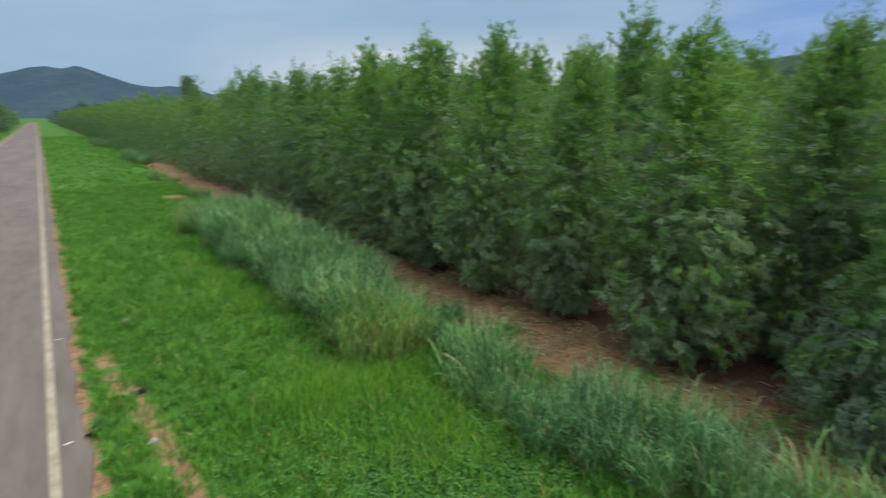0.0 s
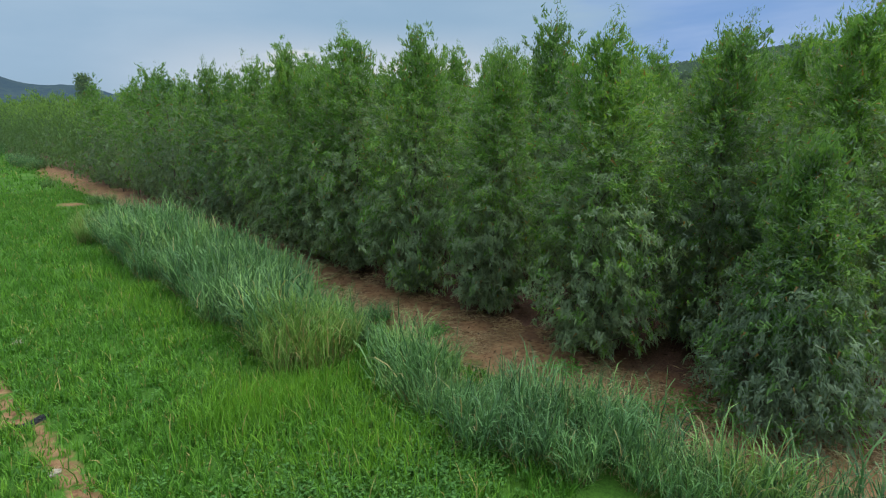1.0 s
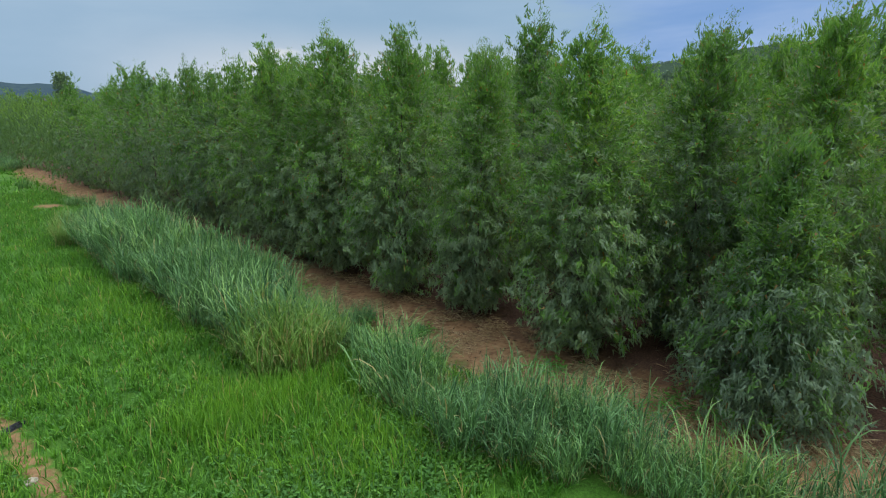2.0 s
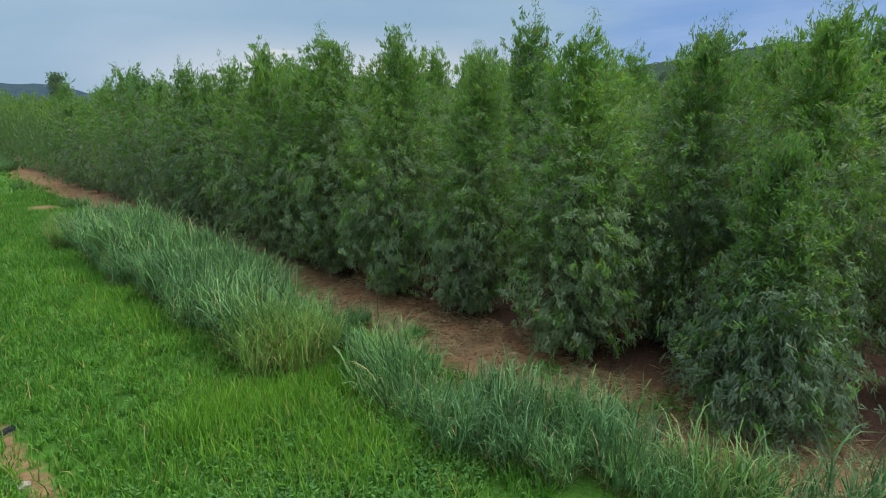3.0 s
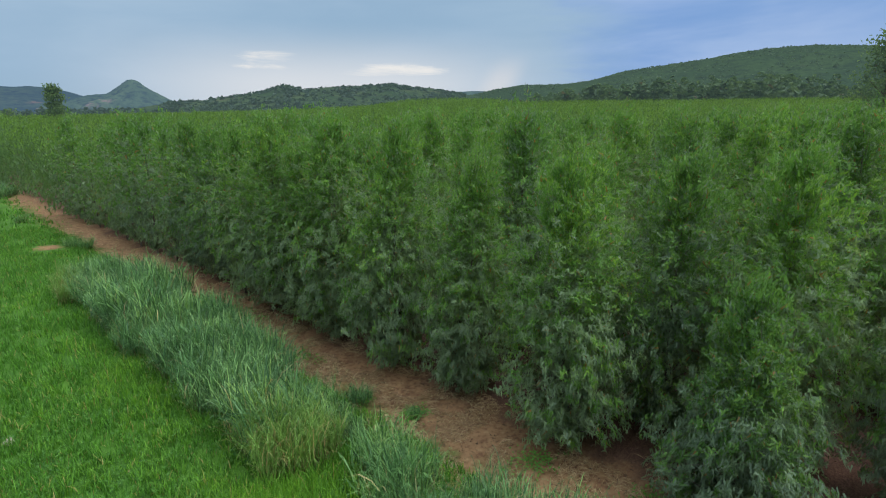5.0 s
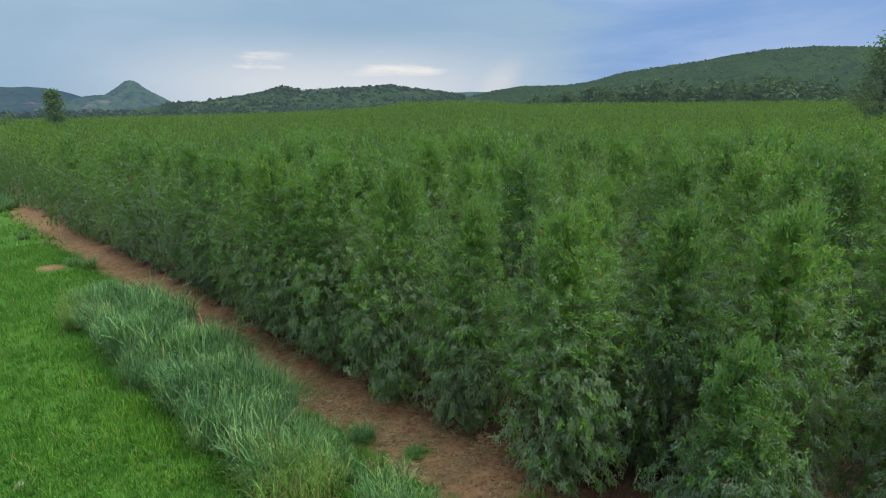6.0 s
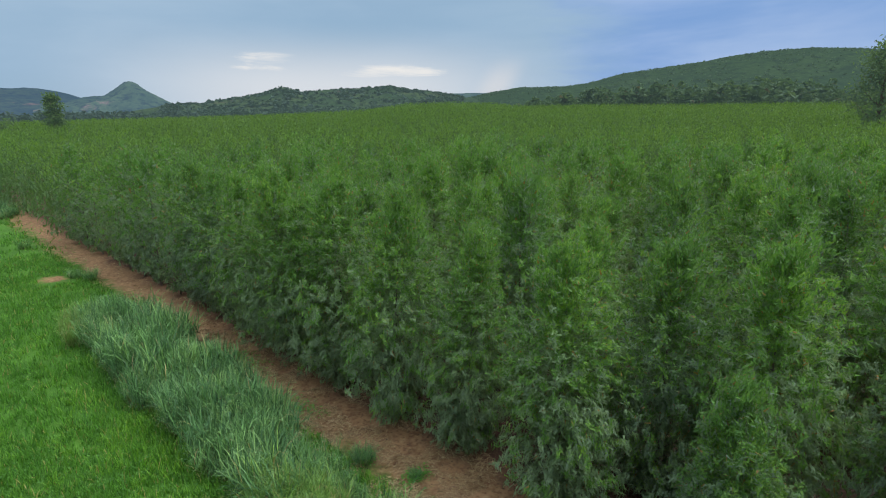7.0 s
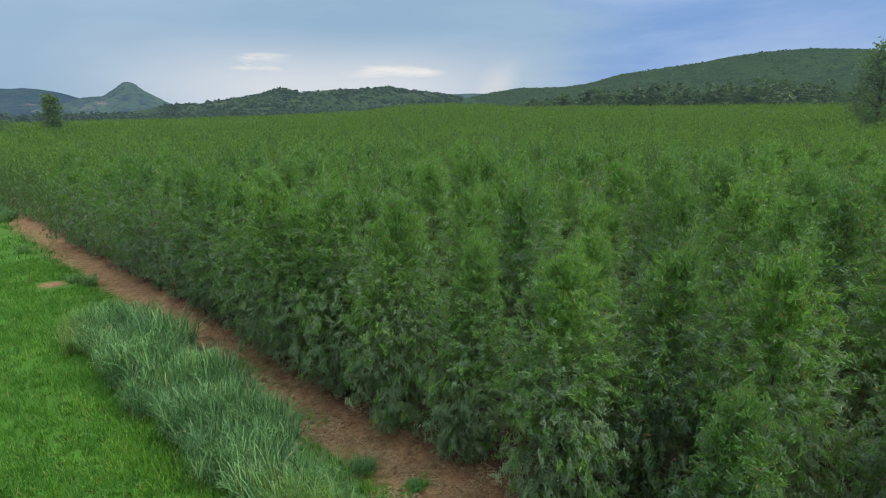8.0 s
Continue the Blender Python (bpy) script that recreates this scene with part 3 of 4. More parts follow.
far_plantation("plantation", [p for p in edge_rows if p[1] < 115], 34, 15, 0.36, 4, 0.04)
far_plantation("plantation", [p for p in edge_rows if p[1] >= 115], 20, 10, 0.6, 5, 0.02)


# ---------------------------------------------------------------- hills
def hill(name, keys, dist, depth, mat, label, rough=0.02, seed=1, steps=140):
    """A range of hills: its skyline given by azimuth and elevation as seen from the road."""
    az = np.linspace(keys[0][0], keys[-1][0], steps)
    el = np.interp(az, [k[0] for k in keys], [k[1] for k in keys])
    soft = np.convolve(np.pad(el, 2, mode="edge"), np.array((1, 2, 3, 2, 1)) / 9, mode="valid")
    crest = 8.7 + dist * np.tan(np.radians(soft))
    v = np.linspace(-1, 1, 41)
    rows = []
    for a, c in zip(np.radians(az), crest):
        for t in v:
            d = dist + depth * t
            bump = 0.0
            p = Vector((d * math.sin(a), d * math.cos(a), 0)) * (6.0 / depth)
            bump = noise.fractal(p + Vector((seed * 7.1, 0, 0)), 0.9, 2.0, 5)
            lift = (1 - abs(t) ** 1.5) if t < 0 else (1 - t * t)
            base = -6.0
            z = base + (c - base) * lift * (1 + rough * bump * 3 * (0.35 + abs(t)))
            rows.append((d * math.sin(a), d * math.cos(a), z))
    n, m = steps, len(v)
    i, j = np.meshgrid(np.arange(n - 1), np.arange(m - 1), indexing="ij")
    f = np.stack([i * m + j, i * m + j + 1, (i + 1) * m + j + 1, (i + 1) * m + j], -1).reshape(-1, 4)
    ob = new(name, data_from(name, rows, f, mat, True))
    tagged(ob, label, "hill", kind="structure")
    return np.array(rows)


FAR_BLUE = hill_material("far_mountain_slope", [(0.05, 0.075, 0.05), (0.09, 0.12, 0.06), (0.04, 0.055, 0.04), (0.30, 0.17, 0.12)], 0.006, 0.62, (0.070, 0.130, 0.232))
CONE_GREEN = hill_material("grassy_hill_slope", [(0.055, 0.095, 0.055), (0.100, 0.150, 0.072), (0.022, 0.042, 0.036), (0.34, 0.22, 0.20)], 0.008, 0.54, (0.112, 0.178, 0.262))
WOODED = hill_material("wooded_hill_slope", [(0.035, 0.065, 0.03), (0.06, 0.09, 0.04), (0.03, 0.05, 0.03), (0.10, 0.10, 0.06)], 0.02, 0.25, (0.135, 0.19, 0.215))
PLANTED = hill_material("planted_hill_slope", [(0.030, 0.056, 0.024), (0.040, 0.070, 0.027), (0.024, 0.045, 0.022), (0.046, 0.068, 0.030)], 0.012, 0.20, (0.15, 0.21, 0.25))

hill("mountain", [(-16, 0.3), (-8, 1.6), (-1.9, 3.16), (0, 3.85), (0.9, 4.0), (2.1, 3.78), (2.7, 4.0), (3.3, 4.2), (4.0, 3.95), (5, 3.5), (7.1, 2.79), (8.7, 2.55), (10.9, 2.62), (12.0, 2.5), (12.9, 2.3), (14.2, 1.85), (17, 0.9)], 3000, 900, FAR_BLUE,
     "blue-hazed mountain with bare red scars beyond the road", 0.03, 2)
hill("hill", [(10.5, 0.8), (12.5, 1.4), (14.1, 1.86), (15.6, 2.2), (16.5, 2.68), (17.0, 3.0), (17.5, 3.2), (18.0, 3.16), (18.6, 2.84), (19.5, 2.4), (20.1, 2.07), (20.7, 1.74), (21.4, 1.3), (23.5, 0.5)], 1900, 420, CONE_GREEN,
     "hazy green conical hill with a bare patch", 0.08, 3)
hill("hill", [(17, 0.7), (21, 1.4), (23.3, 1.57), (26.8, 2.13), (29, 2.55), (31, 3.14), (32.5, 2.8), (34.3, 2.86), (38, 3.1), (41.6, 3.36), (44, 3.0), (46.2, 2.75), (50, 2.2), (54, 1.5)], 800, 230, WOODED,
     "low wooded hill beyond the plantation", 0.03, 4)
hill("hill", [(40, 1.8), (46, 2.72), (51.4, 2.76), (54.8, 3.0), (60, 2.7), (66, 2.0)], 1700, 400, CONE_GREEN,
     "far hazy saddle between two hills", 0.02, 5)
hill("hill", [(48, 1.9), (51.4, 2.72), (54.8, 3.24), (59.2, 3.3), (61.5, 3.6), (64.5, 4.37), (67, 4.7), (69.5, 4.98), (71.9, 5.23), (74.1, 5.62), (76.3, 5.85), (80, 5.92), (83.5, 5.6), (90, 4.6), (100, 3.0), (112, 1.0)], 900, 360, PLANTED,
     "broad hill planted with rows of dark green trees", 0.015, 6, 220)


# ---------------------------------------------------------------- other trees
def woodland_tree(name, x, y, tall, wide, seed, quads, leaf, trunk_share=0.25, clumps=26, label="", narrow_top=0.5):
    """A grown tree: trunk, limbs and a crown of leafy clumps with gaps."""
    rng = np.random.default_rng(seed)
    z0 = float(height(x, y))
    tree = new(name)
    tree.matrix_basis = pose(x, y, z0)
    zs = np.linspace(-0.4, tall * 0.8, 7)
    path = np.stack([0.25 * np.sin(zs * 0.4 + seed), 0.25 * np.cos(zs * 0.3 + seed), zs], -1)
    stem = tube(path, np.linspace(0.032, 0.008, 7) * tall * 0.6, 7)
    limbs, centre = [], []
    for k in range(clumps):
        u = trunk_share + (1 - trunk_share) * (k + rng.uniform()) / clumps
        r = wide * 0.5 * np.interp(u, (trunk_share, 0.45, 0.7, 1.0), (0.55, 1.0, 0.9, narrow_top * 0.5)) * rng.uniform(0.35, 1.0)
        a = k * 2.4 + rng.normal() * 0.4
        tip = np.array([r * math.cos(a), r * math.sin(a), u * tall])
        root_z = max(trunk_share * tall * 0.7, u * tall - r * 0.9 - 0.6)
        root = np.array([np.interp(root_z, zs, path[:, 0]), np.interp(root_z, zs, path[:, 1]), root_z])
        limbs.append(tube(root + (tip - root) * np.linspace(0, 1, 4)[:, None], np.linspace(0.010, 0.003, 4) * tall * 0.5, 4))
        m = quads // clumps
        centre.append(tip + rng.normal(size=(m, 3)) * np.array([0.12, 0.12, 0.085]) * wide)
    c = np.concatenate(centre)
    c[:, 2] = tall * (0.93 * c[:, 2] / tall)
    c[:, 2] = np.maximum(c[:, 2], 0.4)
    s = leaf * rng.uniform(0.6, 1.3, len(c))
    part("trunk", data_from("trunk", *merged([stem] + limbs), BARK, True), tree)
    part("crown", data_from("crown", *leaves(rng, c, rng.normal(size=c.shape) + np.array([0, 0, -0.3]), s, s * 0.6, 0.25, np.array([0, 0, 0.9])), WOODS), tree, "dark green leafy crown")
    return tagged(tree, label, "tree")


woodland_tree("tall_tree", 130 * math.sin(radians(85.1)), 130 * math.cos(radians(85.1)), 21.3, 9.5, 3, 4200, 0.62, 0.2, 40, "tall broad tree with an open dark crown above the plantation")
woodland_tree("lone_tree", 33.4, 159.0, 15.0, 5.2, 8, 3800, 0.6, 0.03, 34, "lone bushy green tree standing above the plantation", 0.5)
woodland_tree("bush", 35.8, 158.0, 7.0, 5.0, 9, 700, 0.7, 0.05, 12, "dark rounded bush among the plantation rows")
woodland_tree("round_tree", 21.5, 150.0, 8.6, 5.0, 10, 900, 0.6, 0.15, 14, "small round dark tree at the plantation edge", 1.4)
for k, (x, y, tall, wide) in enumerate([(-9.5, 210, 9, 8), (-12, 228, 10, 9), (-10, 255, 8, 8), (-16, 236, 11, 9), (-11, 290, 9, 9), (-20, 262, 12, 10)]):
    woodland_tree("roadside_tree", x, y, tall, wide, 20 + k, 700, 0.9, 0.1, 14, "dark leafy roadside tree beyond the verge")


def far_woods(name, spots, quads, leaf, seed, label, mat):
    rng = np.random.default_rng(seed)
    centre, size = [], []
    for x, y, z, tall, wide in spots:
        u = rng.uniform(0.1, 1.0, quads)
        r = wide * 0.5 * np.sqrt(np.clip(1 - (2 * u - 0.95) ** 2, 0.03, 1)) * rng.uniform(0.4, 1.05, quads)
        a = rng.uniform(0, 6.283, quads)
        centre.append(np.stack([x + r * np.cos(a), y + r * np.sin(a), z + u * tall], -1))
        size.append(leaf * wide * rng.uniform(0.6, 1.3, quads))
    c, s = np.concatenate(centre), np.concatenate(size)
    v, f = leaves(rng, c, rng.normal(size=c.shape) * np.array([1, 1, 0.5]), s, s * 0.7, 0.2, np.array([0, 0, 0.9]))
    ob = new(name, data_from(name, v, f, mat))
    return tagged(ob, label, "woods", kind="stuff")


rng = np.random.default_rng(41)
band = []
for k in range(640):                       # before the broad hill
    az, d = radians(rng.uniform(54, 96)), rng.uniform(372, 450)
    x, y = d * math.sin(az), d * math.cos(az)
    band.append((x, y, float(height(x * 352 / d, y * 352 / d)) - 2, rng.choice((10, 12, 15, 18, 22)) * rng.uniform(0.85, 1.15) * min(1.0, 0.5 + (math.degrees(az) - 54) / 24), rng.uniform(7, 13)))
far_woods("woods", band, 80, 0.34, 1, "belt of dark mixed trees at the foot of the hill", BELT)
band = []
for k in range(440):                       # before the conical hill and the mountain
    az, d = radians(rng.uniform(3, 50)), rng.uniform(470, 620)
    x, y = d * math.sin(az), d * math.cos(az)
    band.append((x, y, float(height(x * 352 / d, y * 352 / d)), rng.uniform(10, 13.5), rng.uniform(9, 16)))
for k in range(46):                        # at the end of the road
    az, d = radians(rng.uniform(1.2, 9)), rng.uniform(366, 470)
    x, y = d * math.sin(az), d * math.cos(az)
    band.append((x, y, float(height(x, y)) - 0.5, rng.uniform(6, 10), rng.uniform(7, 12)))
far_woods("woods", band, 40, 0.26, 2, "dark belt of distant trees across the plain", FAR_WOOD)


# trees on the wooded hill and rows on the planted one
def on_hill(keys, dist, depth, count, seed, span, tall, foot=0.0):
    rng = np.random.default_rng(seed)
    out = []
    for k in range(count):
        a, t = rng.uniform(*span), -(foot + (1 - foot) * rng.uniform(0, 1) ** 1.3)
        c = 8.7 + dist * math.tan(radians(np.interp(a, [q[0] for q in keys], [q[1] for q in keys])))
        z = -6 + (c + 6) * (1 - abs(t) ** 1.5)
        d = dist + depth * t
        h = rng.uniform(*tall)
        out.append((d * math.sin(radians(a)), d * math.cos(radians(a)), z - h * 0.85, h, h * rng.uniform(0.9, 1.5)))
    return out


KEYS_A = [(17, 0.7), (21, 1.4), (23.3, 1.57), (26.8, 2.13), (29, 2.55), (31, 3.14), (32.5, 2.8), (34.3, 2.86), (38, 3.1), (41.6, 3.36), (44, 3.0), (46.2, 2.75), (50, 2.2)]
KEYS_B = [(48, 1.9), (51.4, 2.72), (54.8, 3.24), (59.2, 3.3), (61.5, 3.6), (64.5, 4.37), (67, 4.7), (69.5, 4.98), (71.9, 5.23), (74.1, 5.62), (76.3, 5.85), (80, 5.92), (83.5, 5.6), (90, 4.6)]
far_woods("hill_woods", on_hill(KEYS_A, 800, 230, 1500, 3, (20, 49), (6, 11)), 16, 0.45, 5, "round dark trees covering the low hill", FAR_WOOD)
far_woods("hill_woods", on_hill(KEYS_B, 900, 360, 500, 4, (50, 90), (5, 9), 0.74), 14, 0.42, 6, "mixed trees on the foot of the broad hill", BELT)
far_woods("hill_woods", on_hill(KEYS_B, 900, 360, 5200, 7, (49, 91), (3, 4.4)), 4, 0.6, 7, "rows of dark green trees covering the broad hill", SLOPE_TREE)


# ---------------------------------------------------------------- grasses
def blades(rng, foot, out, length, width, bend, joints=4, late=1.0, lean=0.0, floor=None):
    """Blades: strips that rise, tip outward and narrow to a point. late: how far along they begin to droop."""
    n = len(foot)
    out = unit(out)
    twist = rng.normal(size=n) * 0.6
    side = np.stack([-out[:, 1], out[:, 0], np.zeros(n)], -1)
    side = side * np.cos(twist)[:, None] + out * np.sin(twist)[:, None]
    p = np.array(foot, float)
    verts = np.empty((n, joints, 2, 3))
    for k in range(joints):
        t = k / (joints - 1)
        w = width * (1 - t ** (1.6 + late) * 0.94)
        verts[:, k, 0] = p - side * (w * 0.5)[:, None]
        verts[:, k, 1] = p + side * (w * 0.5)[:, None]
        tip = lean + bend * ((k + 0.6) / (joints - 1)) ** late
        p = p + (out * np.sin(tip)[:, None] + np.array([0, 0, 1.0]) * np.cos(tip)[:, None]) * (length / (joints - 1))[:, None]
    verts[..., 2] = np.maximum(verts[..., 2], foot[:, None, None, 2] if floor is None else floor)
    base = np.arange(n) * joints * 2
    f = [np.stack([base + 2 * k, base + 2 * k + 1, base + 2 * k + 3, base + 2 * k + 2], -1) for k in range(joints - 1)]
    return verts.reshape(-1, 3), np.stack(f, 1).reshape(-1, 4)


def grass_clump(seed, count, tall, mat, note):
    """Leaning culms, each with several arching leaf blades, over a dry base."""
    rng = np.random.default_rng(seed)
    culms = count // 5
    a = rng.uniform(0, 2 * math.pi, culms)
    r = 0.36 * np.sqrt(rng.uniform(0, 1, culms))
    base = np.stack([r * np.cos(a), r * np.sin(a), np.full(culms, -0.06)], -1)
    b = a + rng.normal(size=culms) * 0.9
    way = np.stack([np.cos(b), np.sin(b), np.zeros(culms)], -1)
    tilt = np.clip(rng.normal(0.14, 0.12, culms) + r * 0.6, -0.1, 0.6)
    high = tall * rng.uniform(0.4, 0.78, culms)
    pieces = [blades(rng, base, way, high * 1.1, rng.uniform(0.006, 0.011, culms), tilt * 0.6, 5, 1.0, tilt * 0.6, -0.06)]
    which = np.repeat(np.arange(culms), 5)
    n = len(which)
    at = rng.uniform(0.02, 0.95, n)
    rise = (high * np.cos(tilt))[which] * at
    foot = base[which] + way[which] * ((high * np.sin(tilt))[which] * at)[:, None] + np.stack([np.zeros(n), np.zeros(n), rise], -1)
    c = rng.uniform(0, 2 * math.pi, n)
    out = np.stack([np.cos(c), np.sin(c), np.zeros(n)], -1) + way[which] * 0.5
    pieces.append(blades(rng, foot, out, tall * rng.uniform(0.26, 0.58, n), rng.uniform(0.010, 0.022, n), np.clip(rng.normal(1.35, 0.85, n), 0.0, 2.9), 4, 2.0, np.clip(rng.normal(0.24, 0.18, n), 0.0, 0.8), -0.06))
    ob = new("grass_clump")
    part("blade_tuft", data_from("blade_tuft", *merged(pieces), mat), ob)
    m = count // 5
    a = rng.uniform(0, 2 * math.pi, m)
    r = 0.36 * np.sqrt(rng.uniform(0.2, 1, m))
    foot = np.stack([r * np.cos(a), r * np.sin(a), np.full(m, -0.05)], -1)
    v, f = blades(rng, foot, np.stack([np.cos(a), np.sin(a), np.zeros(m)], -1), tall * rng.uniform(0.15, 0.5, m), rng.uniform(0.010, 0.022, m), np.clip(rng.normal(0.9, 0.6, m), 0, 2.5), 4, 1.6, 0.2)
    part("dry_thatch", data_from("dry_thatch", v, f, THATCH), ob, "dry straw-coloured stalks at the base")
    return tagged(ob, note, "grass", group="tall grass clumps")


CLUMPS = [grass_clump(200 + k, 400, 1.42, GUINEA, "tall blue-green clump of arching grass on the verge") for k in range(5)]
PALES = [grass_clump(230 + k, 400, 1.4, PALE, "pale yellow-green grass clump with a dry base") for k in range(2)]
unplaced |= {c.name for c in CLUMPS + PALES}
rng = np.random.default_rng(9)


def clump(x, y, s, w=1.0, kinds=CLUMPS):
    source = kinds[rng.integers(len(kinds))]
    m = Matrix.LocRotScale((x, y, float(height(x, y))), Euler((rng.normal() * 0.05, rng.normal() * 0.05, rng.uniform(0, 6.283))), (s * w, s * w, s))
    placed(source, m)


def band_edges(y):
    """The near and the far side of the belt of tall grass."""
    near = np.interp(y, (0.0, 2.0, 3.6, 5.4, 7.2, 8.2, 9.2, 11, 15.4, 21.6, 25, 27), (6.9, 6.0, 5.3, 5.05, 5.6, 6.0, 4.75, 4.6, 4.6, 4.6, 5.0, 5.6))
    rear = np.interp(y, (0.0, 2.0, 4.0, 6.0, 7.4, 8.6, 10, 13, 18, 24, 27), (7.3, 7.0, 6.6, 6.3, 6.1, 6.1, 6.2, 6.7, 7.2, 7.0, 6.0))
    return near, rear


y = 0.4
while y < 26.8:
    a, b = band_edges(y)
    x = a + rng.uniform(0, 0.3)
    while x <= b:
        tall_here = np.interp(y, (0, 3, 7, 8.5, 10, 20, 27), (0.72, 0.78, 0.72, 0.95, 1.0, 1.05, 0.85))
        clump(x + rng.normal() * 0.1, y + rng.normal() * 0.14, tall_here * (0.94 + 0.75 * noise.noise(Vector((x * 0.8, y * 0.8, 3.0)))) * rng.uniform(0.75, 1.2))
        x += rng.uniform(0.42, 0.8)
    y += rng.uniform(0.45, 0.66)
for x, y, s in [(4.7, 9.0, 1.05), (5.0, 9.6, 1.1), (5.3, 9.1, 1.02), (4.4, 8.6, 0.9), (5.4, 8.5, 0.9), (4.9, 8.4, 0.95), (4.55, 8.9, 0.85), (4.9, 9.2, 0.95), (4.5, 9.7, 0.8), (5.1, 8.7, 0.85), (4.5, 24.6, 0.85), (4.9, 25.3, 0.9), (4.3, 23.6, 0.75), (4.5, 17.5, 0.7), (6.3, 1.3, 0.8)]:
    clump(x, y, s, 1.0, PALES)
for x, y, s in [(7.4, 33.5, 0.6), (6.9, 34.6, 0.5), (8.3, 100, 1.1), (7.5, 98, 1.0), (9.0, 96, 1.1), (6.9, 104, 1.0), (8.0, 108, 1.1), (8.6, 90, 1.0), (7.8, 60, 0.9), (8.4, 61.5, 1.0), (7.2, 64, 0.9), (8.1, 66, 1.0), (7.6, 70, 1.0), (6.4, 45, 0.55), (7.35, 9.8, 0.45), (7.9, 8.4, 0.25)]:
    clump(x, y, s, 1.3)


def scatter(rng, count, x0, x1, y0, y1):
    return np.stack([rng.uniform(x0, x1, count), rng.uniform(y0, y1, count)], -1)


def lawn(name, seed, xy, tall, width, bend, mat, label, joints=3):
    rng = np.random.default_rng(seed)
    n = len(xy)
    foot = np.stack([xy[:, 0], xy[:, 1], height(xy[:, 0], xy[:, 1]) - 0.01], -1)
    a = rng.uniform(0, 2 * math.pi, n)
    v, f = blades(rng, foot, np.stack([np.cos(a), np.sin(a), np.zeros(n)], -1), tall * rng.uniform(0.5, 1.4, n), width * rng.uniform(0.7, 1.3, n), np.clip(rng.normal(bend, 0.4, n), 0.1, 1.8), joints)
    ob = new(name, data_from(name, v, f, mat))
    return tagged(ob, label, "grass", kind="stuff")


def keep_turf(rng, xy):
    """Leaves the streak of bare soil, the road's edge and the bare strip open."""
    x, y = xy[:, 0], xy[:, 1]
    wav = 0.22 * np.sin(y * 1.9) + 0.15 * np.sin(y * 4.3 + 1)
    streak = (np.abs(x - (1.72 - 0.112 * y) + wav * 0.6) < 0.17) & (y < 12.3) & (rng.uniform(size=len(x)) < 0.85)
    rim = x < 0.03 + 0.09 * np.sin(y * 2.7) + 0.08 * np.sin(y * 6.1 + 2)
    bare = x - rng.exponential(0.28, len(x)) > np.interp(y, (0, 8, 12, 25, 32, 36, 60, 120), (7.2, 6.9, 7.3, 7.3, 7.4, 7.4, 7.7, 8.8)) + 0.5 * wav
    worn = np.hypot(x - 5.9, (y - 34.8) * 0.7) < 0.8 + wav
    return xy[~(streak | rim | bare | worn)]


def tufts(rng, xy, blades_each, spread):
    """Blades gathered in tufts."""
    out = xy[:, None] + rng.normal(size=(len(xy), blades_each, 2)) * spread
    return out.reshape(-1, 2)


rng = np.random.default_rng(15)
near_xy = keep_turf(rng, tufts(rng, scatter(rng, 6400, 0.0, 7.2, 3.0, 17.0), 11, 0.06))
lawn("turf", 16, near_xy, 0.18, 0.019, 0.9, LAWN, "bright green roadside grass, uneven and unmown")
mid_xy = keep_turf(rng, tufts(rng, scatter(rng, 5200, 0.0, 7.6, 17.0, 42.0), 9, 0.09))
lawn("turf", 17, mid_xy, 0.20, 0.030, 0.8, LAWN, "bright green roadside grass, uneven and unmown", 2)
back_xy = keep_turf(rng, tufts(rng, scatter(rng, 3000, 0.0, 9.0, 42.0, 160.0), 6, 0.15))
lawn("turf", 18, back_xy, 0.27, 0.08, 0.8, LAWN, "bright green roadside grass, uneven and unmown", 2)
left_xy = np.stack([-6.3 - rng.uniform(0, 6, 7000) ** 1.1, rng.uniform(20, 200, 7000)], -1)
lawn("turf", 19, left_xy, 0.3, 0.08, 0.7, LAWN, "bright green roadside grass, uneven and unmown", 2)
# the fresher, longer patches before the tall grass
spot = np.concatenate([rng.normal(size=(3600, 2)) * np.array([0.75, 0.42]) + np.array([3.7, 7.7]), rng.normal(size=(1500, 2)) * np.array([0.5, 0.7]) + np.array([4.0, 5.6]), rng.normal(size=(900, 2)) * np.array([0.4, 1.6]) + np.array([3.6, 14.0])])
rough_spots = keep_turf(rng, tufts(rng, scatter(rng, 420, 0.3, 6.0, 3.5, 22.0), 16, 0.07))
lawn("long_grass", 21, rough_spots, 0.34, 0.014, 1.0, LAWN, "coarser green tufts standing out of the turf", 4)
lawn("long_grass", 20, keep_turf(rng, spot), 0.36, 0.015, 0.75, FRESH, "fresh yellow-green longer grass before the tall clumps", 4)


def weeds(name, seed, xy, leaf, high, label, stalk=5):
    """Low broad-leaved weeds: flat rosettes of small leaves."""
    rng = np.random.default_rng(seed)
    c = xy[:, None] + rng.normal(size=(len(xy), stalk, 2)) * leaf * 1.1
    c = c.reshape(-1, 2)
    n = len(c)
    z = height(c[:, 0], c[:, 1]) + rng.uniform(0.02, high, n)
    a = rng.uniform(0, 6.283, n)
    ax = np.stack([np.cos(a), np.sin(a), rng.normal(size=n) * 0.3], -1)
    v, f = leaves(rng, np.stack([c[:, 0], c[:, 1], z], -1), ax, leaf * rng.uniform(0.5, 1.5, n), leaf * 0.5, 0.1, np.array([0, 0, 1.2]))
    ob = new(name, data_from(name, v, f, WEED))
    return tagged(ob, label, "weeds", kind="stuff")


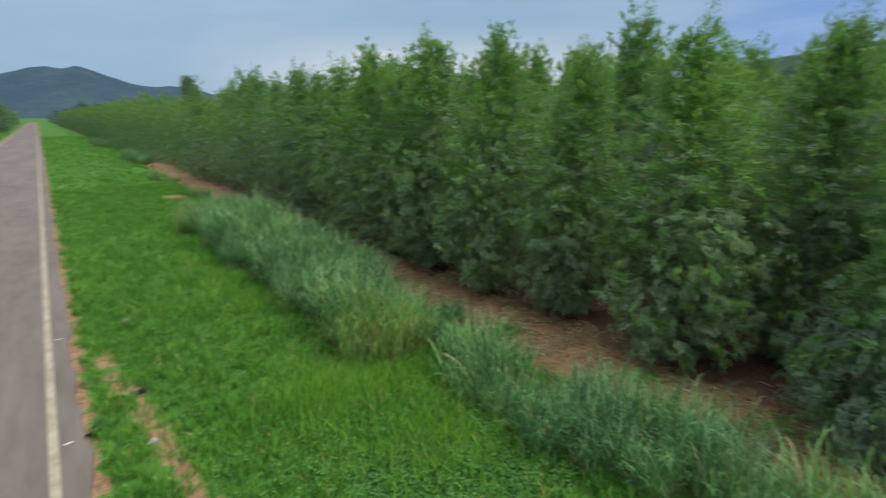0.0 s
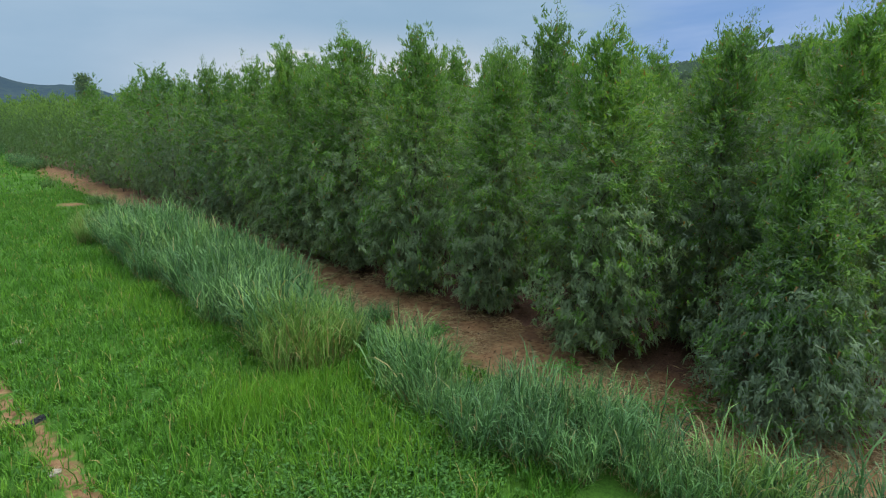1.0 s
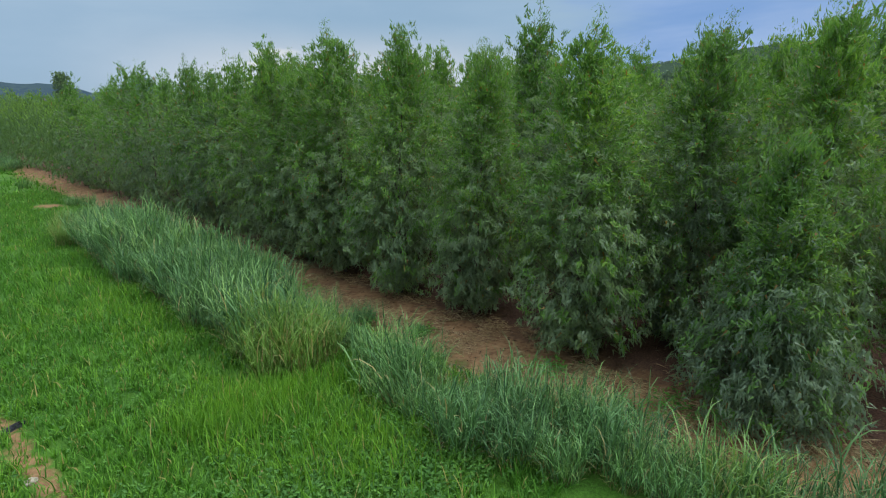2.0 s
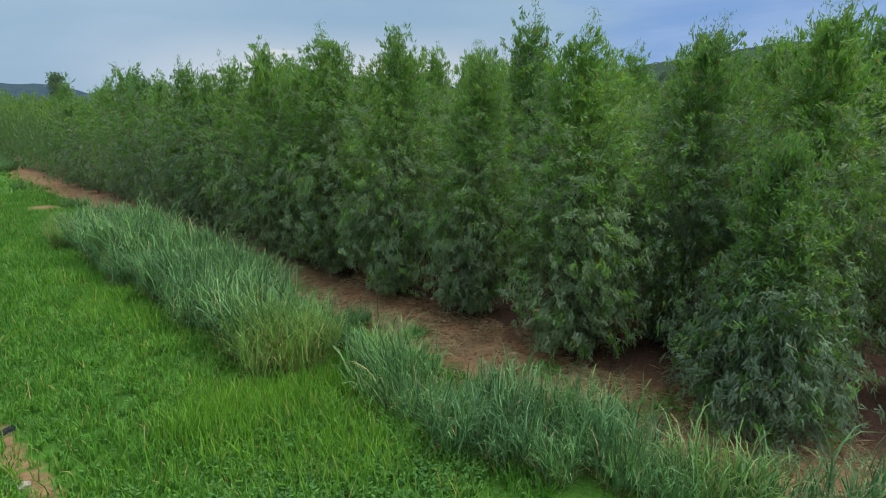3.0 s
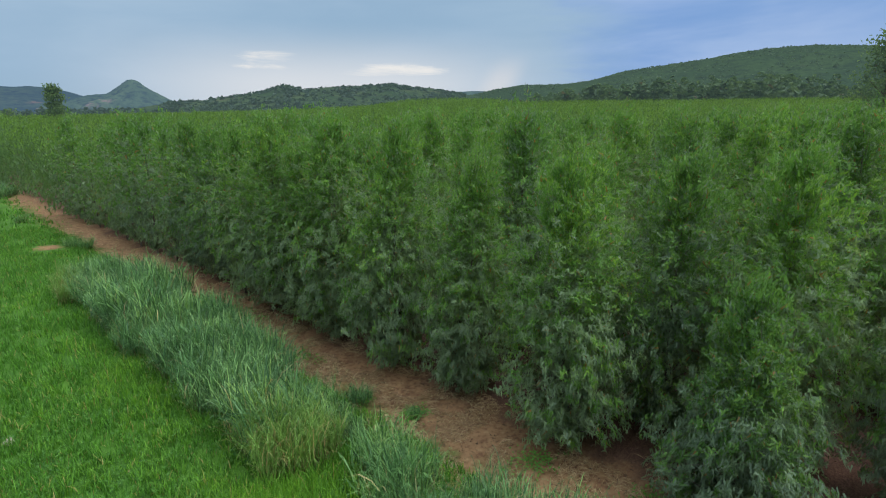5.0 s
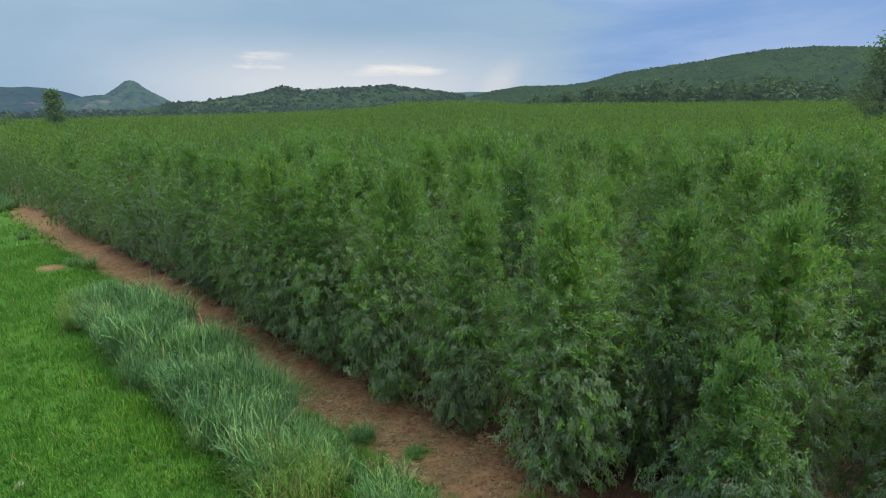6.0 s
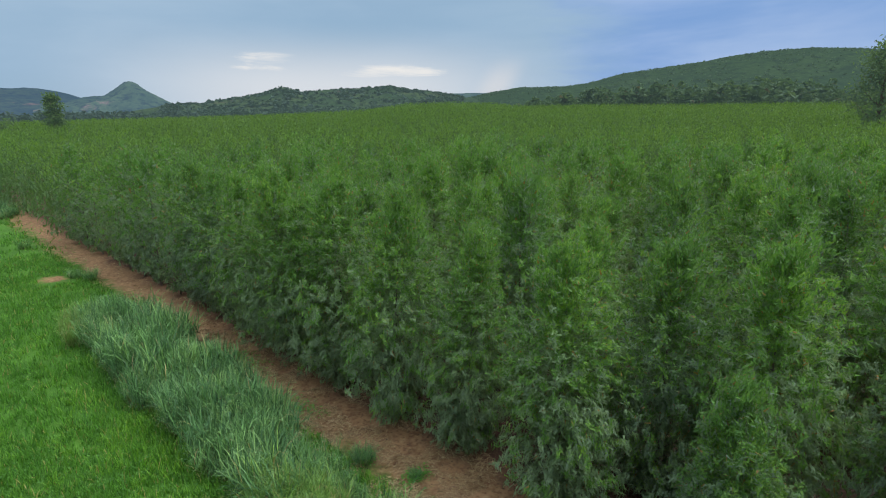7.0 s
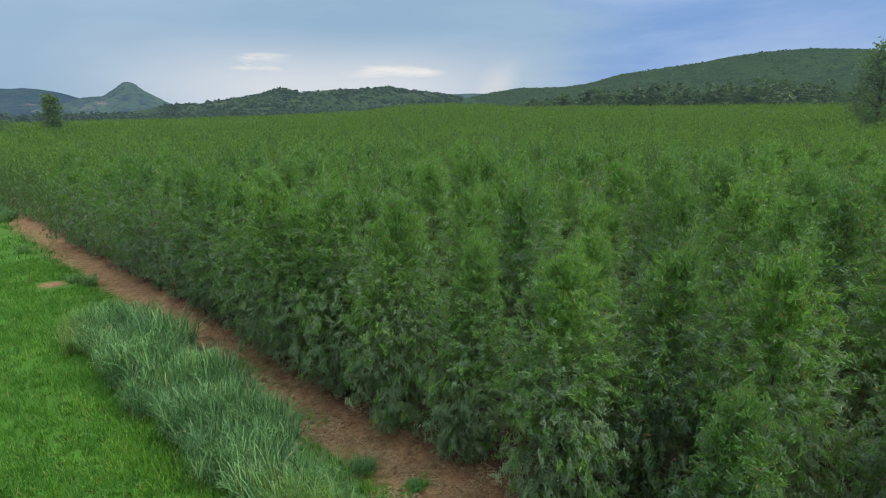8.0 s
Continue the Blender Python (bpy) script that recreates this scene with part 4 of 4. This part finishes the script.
strip_weeds = np.concatenate([rng.normal(size=(70, 2)) * np.array([sx, sy]) + np.array([cx, cy]) for cx, cy, sx, sy in
                              [(7.5, 9.9, 0.12, 0.2), (7.9, 8.4, 0.2, 0.12), (8.2, 5.2, 0.3, 0.2), (7.6, 3.4, 0.35, 0.2), (8.6, 3.0, 0.4, 0.3), (7.8, 13.5, 0.2, 0.5), (8.3, 18.0, 0.2, 0.6), (7.6, 28.0, 0.4, 1.2), (7.0, 38.0, 0.5, 2.0), (7.6, 44.0, 0.5, 2.5), (8.2, 52.0, 0.4, 2.5)]])
weeds("weeds", 32, strip_weeds, 0.075, 0.16, "scattered green weeds on the bare soil strip")
patch = np.concatenate([rng.normal(size=(1500, 2)) * np.array([1.2, 0.8]) + np.array([4.0, 4.9]), scatter(rng, 1100, 0.3, 5.5, 4.0, 17.0)])
weeds("weeds", 31, keep_turf(rng, patch), 0.07, 0.17, "low broad-leaved weeds among the roadside grass")


# ---------------------------------------------------------------- litter, stones and scraps
def litter(name, seed, xy, length, width, label, mat):
    rng = np.random.default_rng(seed)
    n = len(xy)
    a = rng.uniform(0, 6.283, n)
    ax = np.stack([np.cos(a), np.sin(a), rng.normal(size=n) * 0.12], -1)
    c = np.stack([xy[:, 0], xy[:, 1], height(xy[:, 0], xy[:, 1]) + rng.uniform(0.006, 0.03, n)], -1)
    v, f = leaves(rng, c, ax, length * rng.uniform(0.4, 1.5, n), width * rng.uniform(0.6, 1.4, n), 0.05)
    return tagged(new(name, data_from(name, v, f, mat)), label, "litter", kind="stuff")


rng = np.random.default_rng(23)
drifts = np.concatenate([tufts(rng, scatter(rng, 2300, 6.5, 9.7, 0.0, 22.0), 16, 0.16), tufts(rng, scatter(rng, 420, 7.2, 9.6, 22.0, 58.0), 10, 0.25)])
drifts = drifts[np.array([noise.noise(Vector((p[0] * 1.3, p[1] * 1.0, 9.0))) for p in drifts]) > -0.05]
litter("straw", 1, drifts, 0.20, 0.013, "dry straw and stalks strewn on the bare soil", STRAW)
litter("fallen_leaves", 2, np.concatenate([scatter(rng, 7000, 9.2, 15.0, -1.0, 26.0), scatter(rng, 2500, 6.9, 9.4, -1.0, 24.0)]), 0.10, 0.020, "brown fallen leaves under the plantation trees", DEAD_LEAF)


def stone(x, y, size, seed, label):
    bm = bmesh.new()
    bmesh.ops.create_icosphere(bm, subdivisions=3, radius=size)
    for v in bm.verts:
        k = 1 + 0.28 * noise.noise(v.co * (1.6 / size) + Vector((seed, 0, 0)))
        v.co = Vector((v.co.x * k * 1.25, v.co.y * k, v.co.z * k * 0.65))
    me = bpy.data.meshes.new("stone")
    bm.to_mesh(me)
    bm.free()
    me.materials.append(STONE)
    ob = new("stone", me)
    ob.matrix_basis = pose(x, y, float(height(x, y)) + size * 0.25, 0, 0, seed * 40)
    return tagged(ob, label, "stone")


stone(1.0, 13.7, 0.11, 2.0, "pale stone lying in the roadside grass")
stone(0.69, 8.10, 0.07, 5.0, "pale rounded stone on the worn soil streak")


def tyre_scrap(x, y, turn, length, label):
    """A torn strip of tread, curled up at its ends."""
    bm = bmesh.new()
    n, m = 12, 5
    grid = [[None] * m for _ in range(n)]
    rng = np.random.default_rng(int(turn))
    for i in range(n):
        for j in range(m):
            s, t = i / (n - 1) - 0.5, j / (m - 1) - 0.5
            grid[i][j] = bm.verts.new((s * length, t * 0.21 * (1 - 0.5 * abs(s)) + 0.02 * math.sin(s * 9), 0.01 + 0.10 * s * s - 0.35 * t * t + rng.normal() * 0.004))
    for i in range(n - 1):
        for j in range(m - 1):
            bm.faces.new((grid[i][j], grid[i + 1][j], grid[i + 1][j + 1], grid[i][j + 1]))
    ret = bmesh.ops.solidify(bm, geom=bm.faces[:], thickness=0.014)
    me = bpy.data.meshes.new("tyre_scrap")
    bm.to_mesh(me)
    bm.free()
    me.materials.append(RUBBER)
    ob = new("tyre_scrap", me)
    ob.matrix_basis = pose(x, y, float(height(x, y)) + 0.05, 0, 0, turn)
    return tagged(ob, label, "scrap")


tyre_scrap(0.70, 9.82, 20, 0.42, "torn black strip of tyre on the grass")
tyre_scrap(0.06, 8.95, 65, 0.45, "torn black strip of tyre at the road edge")


def road_tick(y, label):
    bm = bmesh.new()
    bmesh.ops.create_cube(bm, size=1.0)
    for v in bm.verts:
        v.co = Vector((v.co.x * 0.11, v.co.y * 0.04, v.co.z * 0.012))
    bmesh.ops.bevel(bm, geom=bm.edges[:], offset=0.003, segments=1, affect="EDGES")
    me = bpy.data.meshes.new("road_tick")
    bm.to_mesh(me)
    bm.free()
    me.materials.append(TICK)
    ob = new("road_tick", me)
    ob.matrix_basis = pose(-0.29, y, 0.041, 0, 0, 12)
    return tagged(ob, label, "road marking", group="road ticks")


for y in (8.72, 13.34, 27.5):
    road_tick(y, "short white painted tick beside the edge line")
